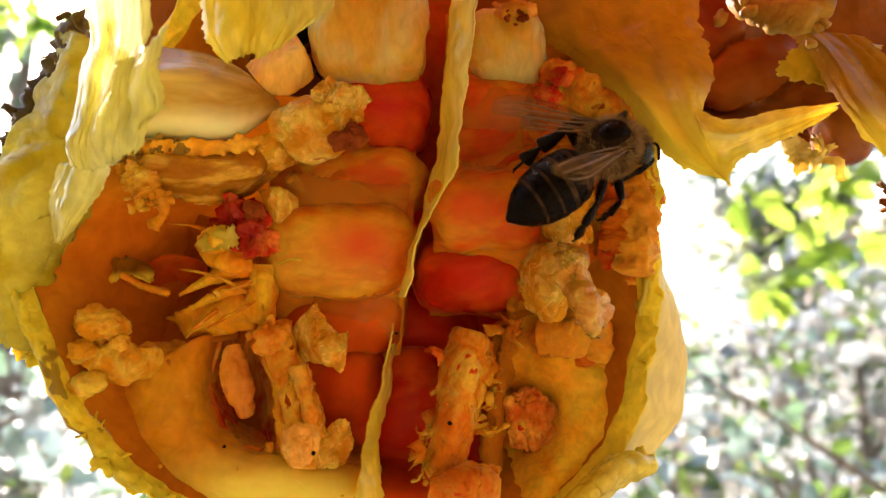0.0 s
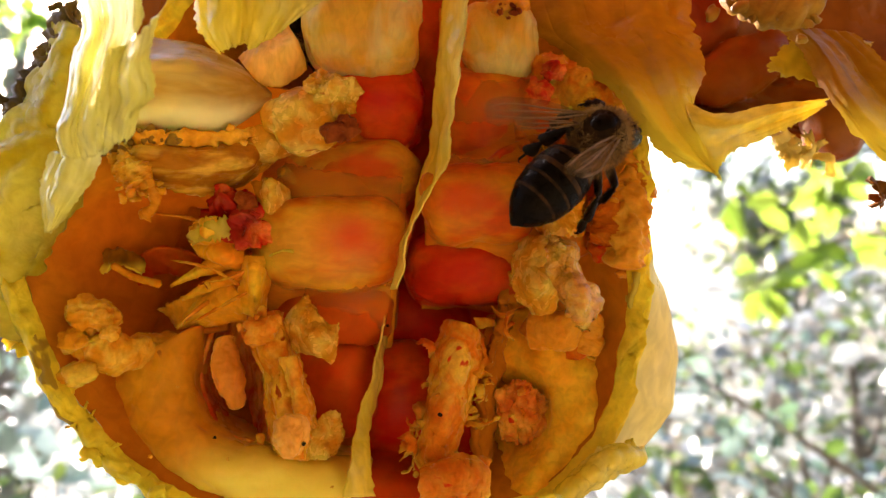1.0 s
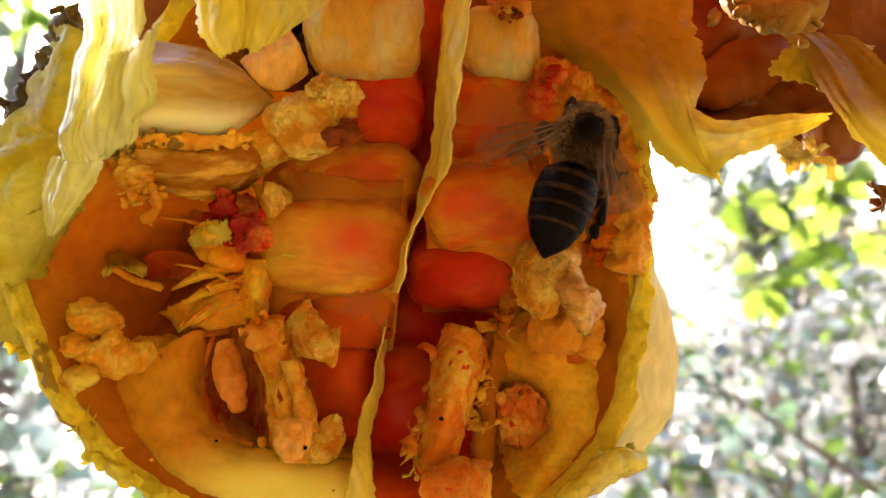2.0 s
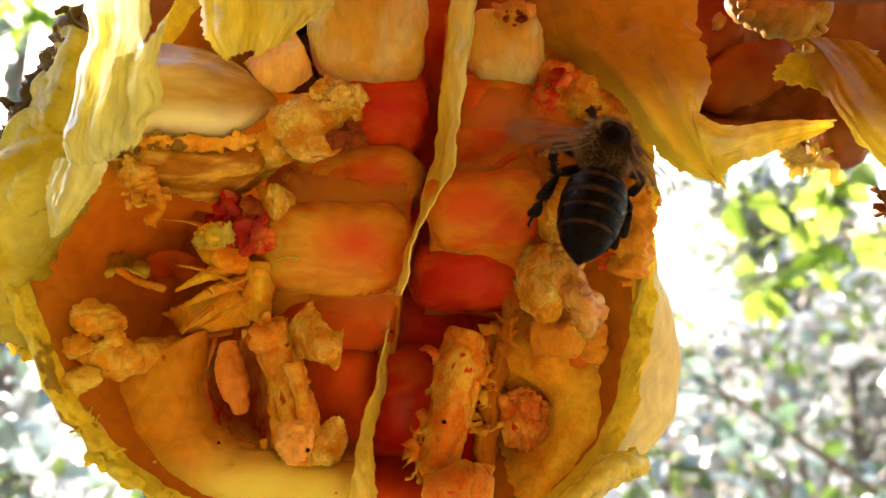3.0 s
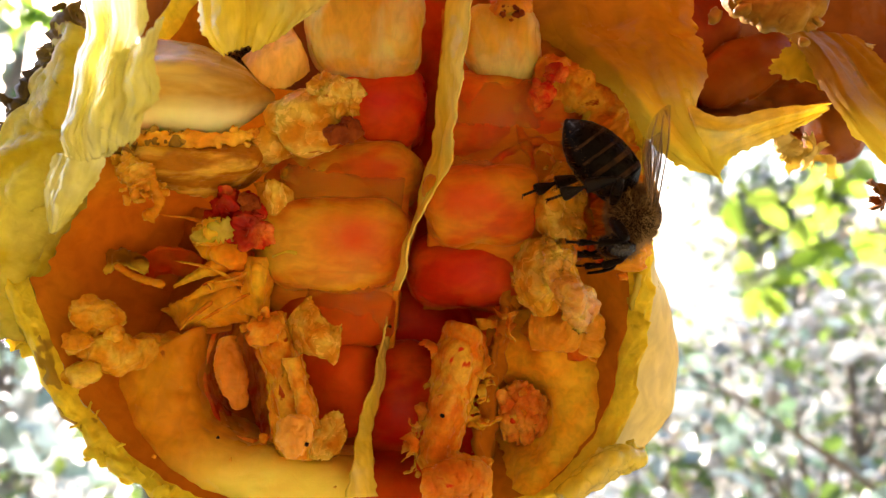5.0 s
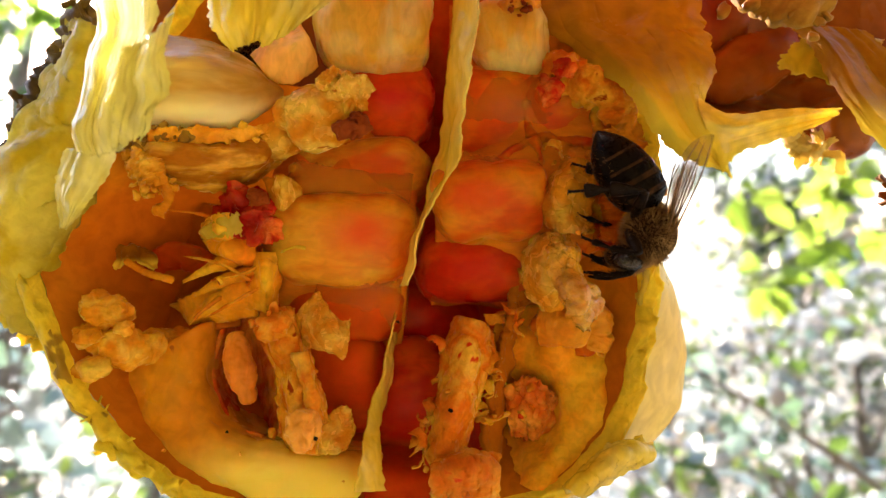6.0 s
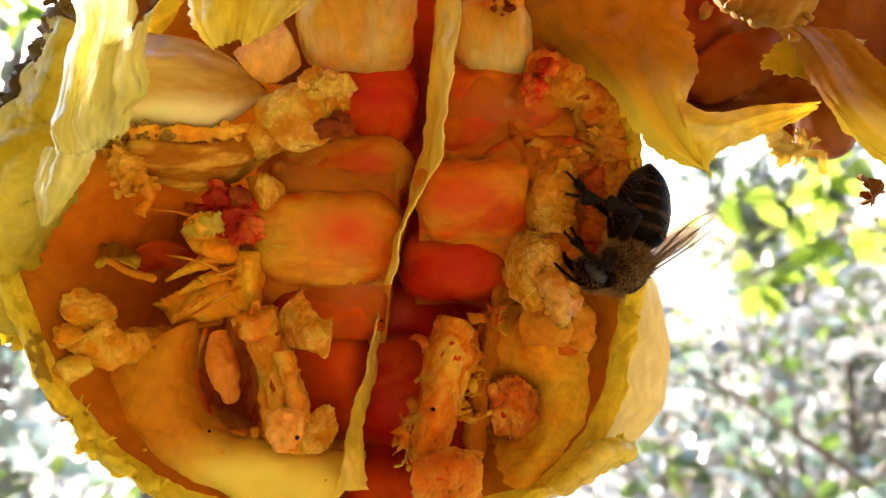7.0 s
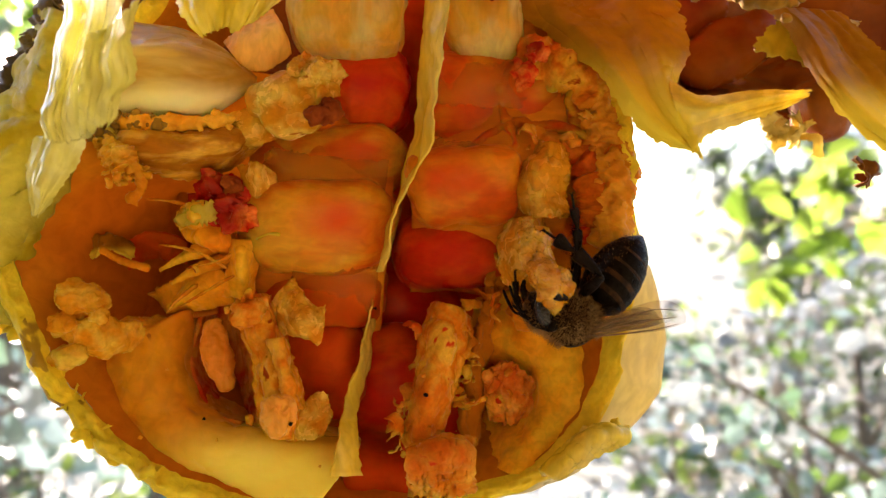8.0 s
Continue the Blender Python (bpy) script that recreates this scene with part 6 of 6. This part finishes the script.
# where each foot holds on (seconds, then mm from the fruit's middle)
FEET = {
    ('hind_leg', 1): [(0, 5.7, -5.0, 6.7), (1.5, 7.4, -5.0, 7.1), (2.8, 4.5, -6.0, 0.3), (3, 7.1, -6.0, 1.9), (3.3, 5.1, -8.0, 5.6), (3.5, 2.6, -8.0, 7.5), (3.7, 7.5, -5.0, 6.5), (4, 7.8, -4.0, 4.5), (4.2, 7.4, -4.0, 4.8), (4.5, 7.1, -4.0, 3.7), (4.7, 7.1, -4.0, 4.4), (5.8, 8.1, -4.0, 4.8), (6, 11.1, -3.0, 6.8), (6.5, 11.9, -3.0, 6.3), (7, 12.1, -3.0, 6.0), (7.5, 12.3, -3.0, 5.7), (7.7, 13.9, -3.0, 5.3), (8, 13.5, -3.0, 5.1)],
    ('hind_leg', -1): [(0, 10.9, -5.0, 0.4), (1.5, 12.7, -4.0, 0.5), (3, 14.4, -4.0, -0.3), (3.5, 13.1, -4.0, 0.4), (4, 11.0, -6.0, 1.8), (4.5, 11.3, -8.0, 3.7), (4.7, 8.5, -8.0, 3.9), (5.8, 9.5, -8.0, 3.7), (6.5, 10.3, -8.0, 4.3), (7, 11.1, -8.0, 3.7), (7.5, 12.3, -8.0, 2.5), (7.7, 11.6, -8.0, 1.5), (8, 10.1, -8.0, -0.5)],
    ('middle_leg', 1): [(0, 9.9, -3.0, 10.6), (1.5, 9.4, -3.0, 9.4), (3, 9.9, -3.0, 6.0), (3.5, 10.7, -3.0, 8.8), (4, 13.3, -2.0, 6.7), (4.5, 12.1, -2.0, 3.3), (6, 11.7, -2.0, 2.2), (6.5, 12.5, -2.0, 1.7), (7.5, 12.8, -2.0, 0.2), (8, 14.1, -3.0, 0.6)],
    ('middle_leg', -1): [(0, 13.3, -4.0, 2.2), (1.5, 13.1, -4.0, 2.9), (3, 14.6, -4.0, 3.6), (3.5, 14.3, -4.0, 2.4), (4, 14.0, -5.0, 1.1), (4.5, 9.7, -7.0, 0.4), (4.7, 10.3, -7.0, 0.1), (5.8, 10.8, -7.0, -0.0), (6.5, 11.4, -7.0, -0.1), (7, 11.0, -7.0, 0.4), (7.5, 11.3, -7.0, -1.0), (7.7, 9.3, -7.0, -0.1), (8, 9.5, -7.0, -1.7)],
    ('front_leg', 1): [(0, 15.5, -3.0, 11.8), (1.5, 11.3, -3.0, 12.4), (3, 12.8, -3.0, 12.5), (3.5, 15.1, -3.0, 12.3), (4, 17.9, -2.0, 2.2), (4.5, 11.0, -3.0, -0.5), (6.5, 12.3, -3.0, -1.8), (7.5, 12.1, -3.0, -4.3), (8, 8.0, -4.0, -4.2)],
    ('front_leg', -1): [(0, 14.5, -4.0, 5.4), (1.5, 15.0, -4.0, 9.7), (3, 15.2, -4.0, 10.8), (3.5, 15.2, -4.0, 6.3), (4, 14.8, -5.0, 1.1), (4.5, 11.3, -6.0, -1.6), (6, 11.4, -6.0, -3.0), (6.5, 11.4, -6.0, -2.5), (7, 11.5, -6.0, -3.7), (7.5, 11.0, -6.0, -4.8), (8, 7.7, -6.0, -7.1)],
}
BEE_BEHIND = [(0.0, (-14.0, 5.0, 21.4), -80, 10), (3.0, (-14.3, 5.0, 22.0), -82, 12), (3.7, (-15.1, 5.0, 22.0), -85, 12), (4.5, (-20.2, 6.0, 21.8), -70, 10), (6.5, (-21.9, 6.0, 21.8), -60, 14), (6.8, (-26.0, 6.0, 24.6), -60, 20), (8.0, (-26.2, 6.0, 24.9), -55, 20)]


def motions():
    walk(bee, [(t, stance(at, h, r, d)) for t, at, h, r, d, b in BEE])
    hub = Vector((-1.7, 0, -0.2)) * MM
    walk(abdomen, [(t, Matrix.Translation(hub) @ pose(0, 0, 0, 0, -b, 0)) for t, at, h, r, d, b in BEE])
    for (nm, s), w in wings.items():
        base = w.location.copy()
        back = 3 if nm == "hindwing" else 0
        rows = []
        for t, left, right, lift_left, lift_right, twist_left, twist_right in ((0.0, 30, 8, 20, 30, 10, 6), (1.0, 30, 8, 20, 30, 10, 6), (1.5, 34, 10, 20, 28, 10, 6), (2.8, 46, 14, 20, 28, 10, 0), (3.0, 48, 12, 20, 32, 10, 0), (3.5, 52, 12, 24, 34, 12, 6), (4.0, 50, 14, 14, 36, -10, 12), (4.3, 12, 8, 14, 16, 20, 30), (6.0, 5, 5, 2, 4, 40, 55), (8.0, 5, 5, 4, 6, 44, 60)):
            out, lift, twist = (left, lift_left, -twist_left) if s > 0 else (right, lift_right, twist_right)
            rows.append((t, Matrix.Translation(base) @ pose(0, 0, 0, 0, lift, -s * (out - back)) @ pose(0, 0, 0, twist)))
        walk(w, rows)
    for (nm, s), (upper, lower) in legs.items():
        hip, l1, l2 = next((Vector((h[0], h[1] * s, h[2])), a, b) for n, h, a, b, _ in LEG_PLAN if n == nm)
        pole = Vector({"front_leg": (0.7, 0.3 * s, 0.9), "middle_leg": (0.1, 0.4 * s, 1.0), "hind_leg": (-0.7, 0.7 * s, 0.6)}[nm])
        hold = np.array(FEET[nm, s])
        up_rows, low_rows = [], []
        for t, at, h, r, d, b in BEE:
            foot = Vector([np.interp(t, hold[:, 0], hold[:, k]) for k in (1, 2, 3)]) * MM + AT
            reach = (stance(at, h, r, d).inverted() @ foot) / (1.13 * MM) - hip
            far = min(max(reach.length, abs(l1 - l2) + 0.4), (l1 + l2) * 0.985)
            x = reach.normalized()
            z = (pole - x * pole.dot(x)).normalized()
            ca = (l1 * l1 + far * far - l2 * l2) / (2 * l1 * far)
            knee = x * ca + z * math.sqrt(max(0.0, 1 - ca * ca))
            shin = (x * far - knee * l1).normalized()
            up = (z - knee * z.dot(knee)).normalized()
            m = Matrix((knee, up.cross(knee), up)).transposed()
            k = math.acos(max(-1, min(1, knee.dot(shin))))
            up_rows.append((t, Matrix.Translation(hip * MM) @ m.to_4x4()))
            low_rows.append((t, Matrix.Translation((l1 * MM, 0, 0)) @ pose(0, 0, 0, 0, math.degrees(k), 0)))
        walk(upper, up_rows)
        walk(lower, low_rows)
    for (nm, s), (upper, lower) in legs2.items():
        upper.rotation_euler = (0, radians(40), radians({"front_leg": 50, "middle_leg": 95, "hind_leg": 140}[nm] * s))
        lower.rotation_euler = (0, radians(70), 0)
    walk(bee2, [(t, stance(at, h, r, 5)) for t, at, h, r in BEE_BEHIND])
    # the hanging tongue of skin sways, and the husk gives way as the bee pulls at it
    p = Vector((21.4, -6.0, 9.7)) * MM
    walk(flap, [(t, Matrix.Translation(p) @ pose(0, 0, 0, 0, a, 0) @ Matrix.Translation(-p)) for t, a in
                ((0, 0), (0.5, 2.7), (1, 0.7), (1.5, 3.7), (3, 5.7), (3.5, 3), (4, 4.2), (4.5, -0.7), (6, 6.2), (6.5, 5.7), (7, 3.2), (7.5, 4.2), (8, 7))])
    walk(hook, [(t, pose(x * MM, 0, z * MM)) for t, x, z in ((0, 0, 0), (3.5, 0, 0), (4, -0.15, 0), (4.5, -0.3, 0), (6, -0.8, -0.3), (6.5, -1.0, 0), (7, -1.0, -0.2), (7.5, -1.1, -0.2), (8, -0.9, -0.4))])


motions()
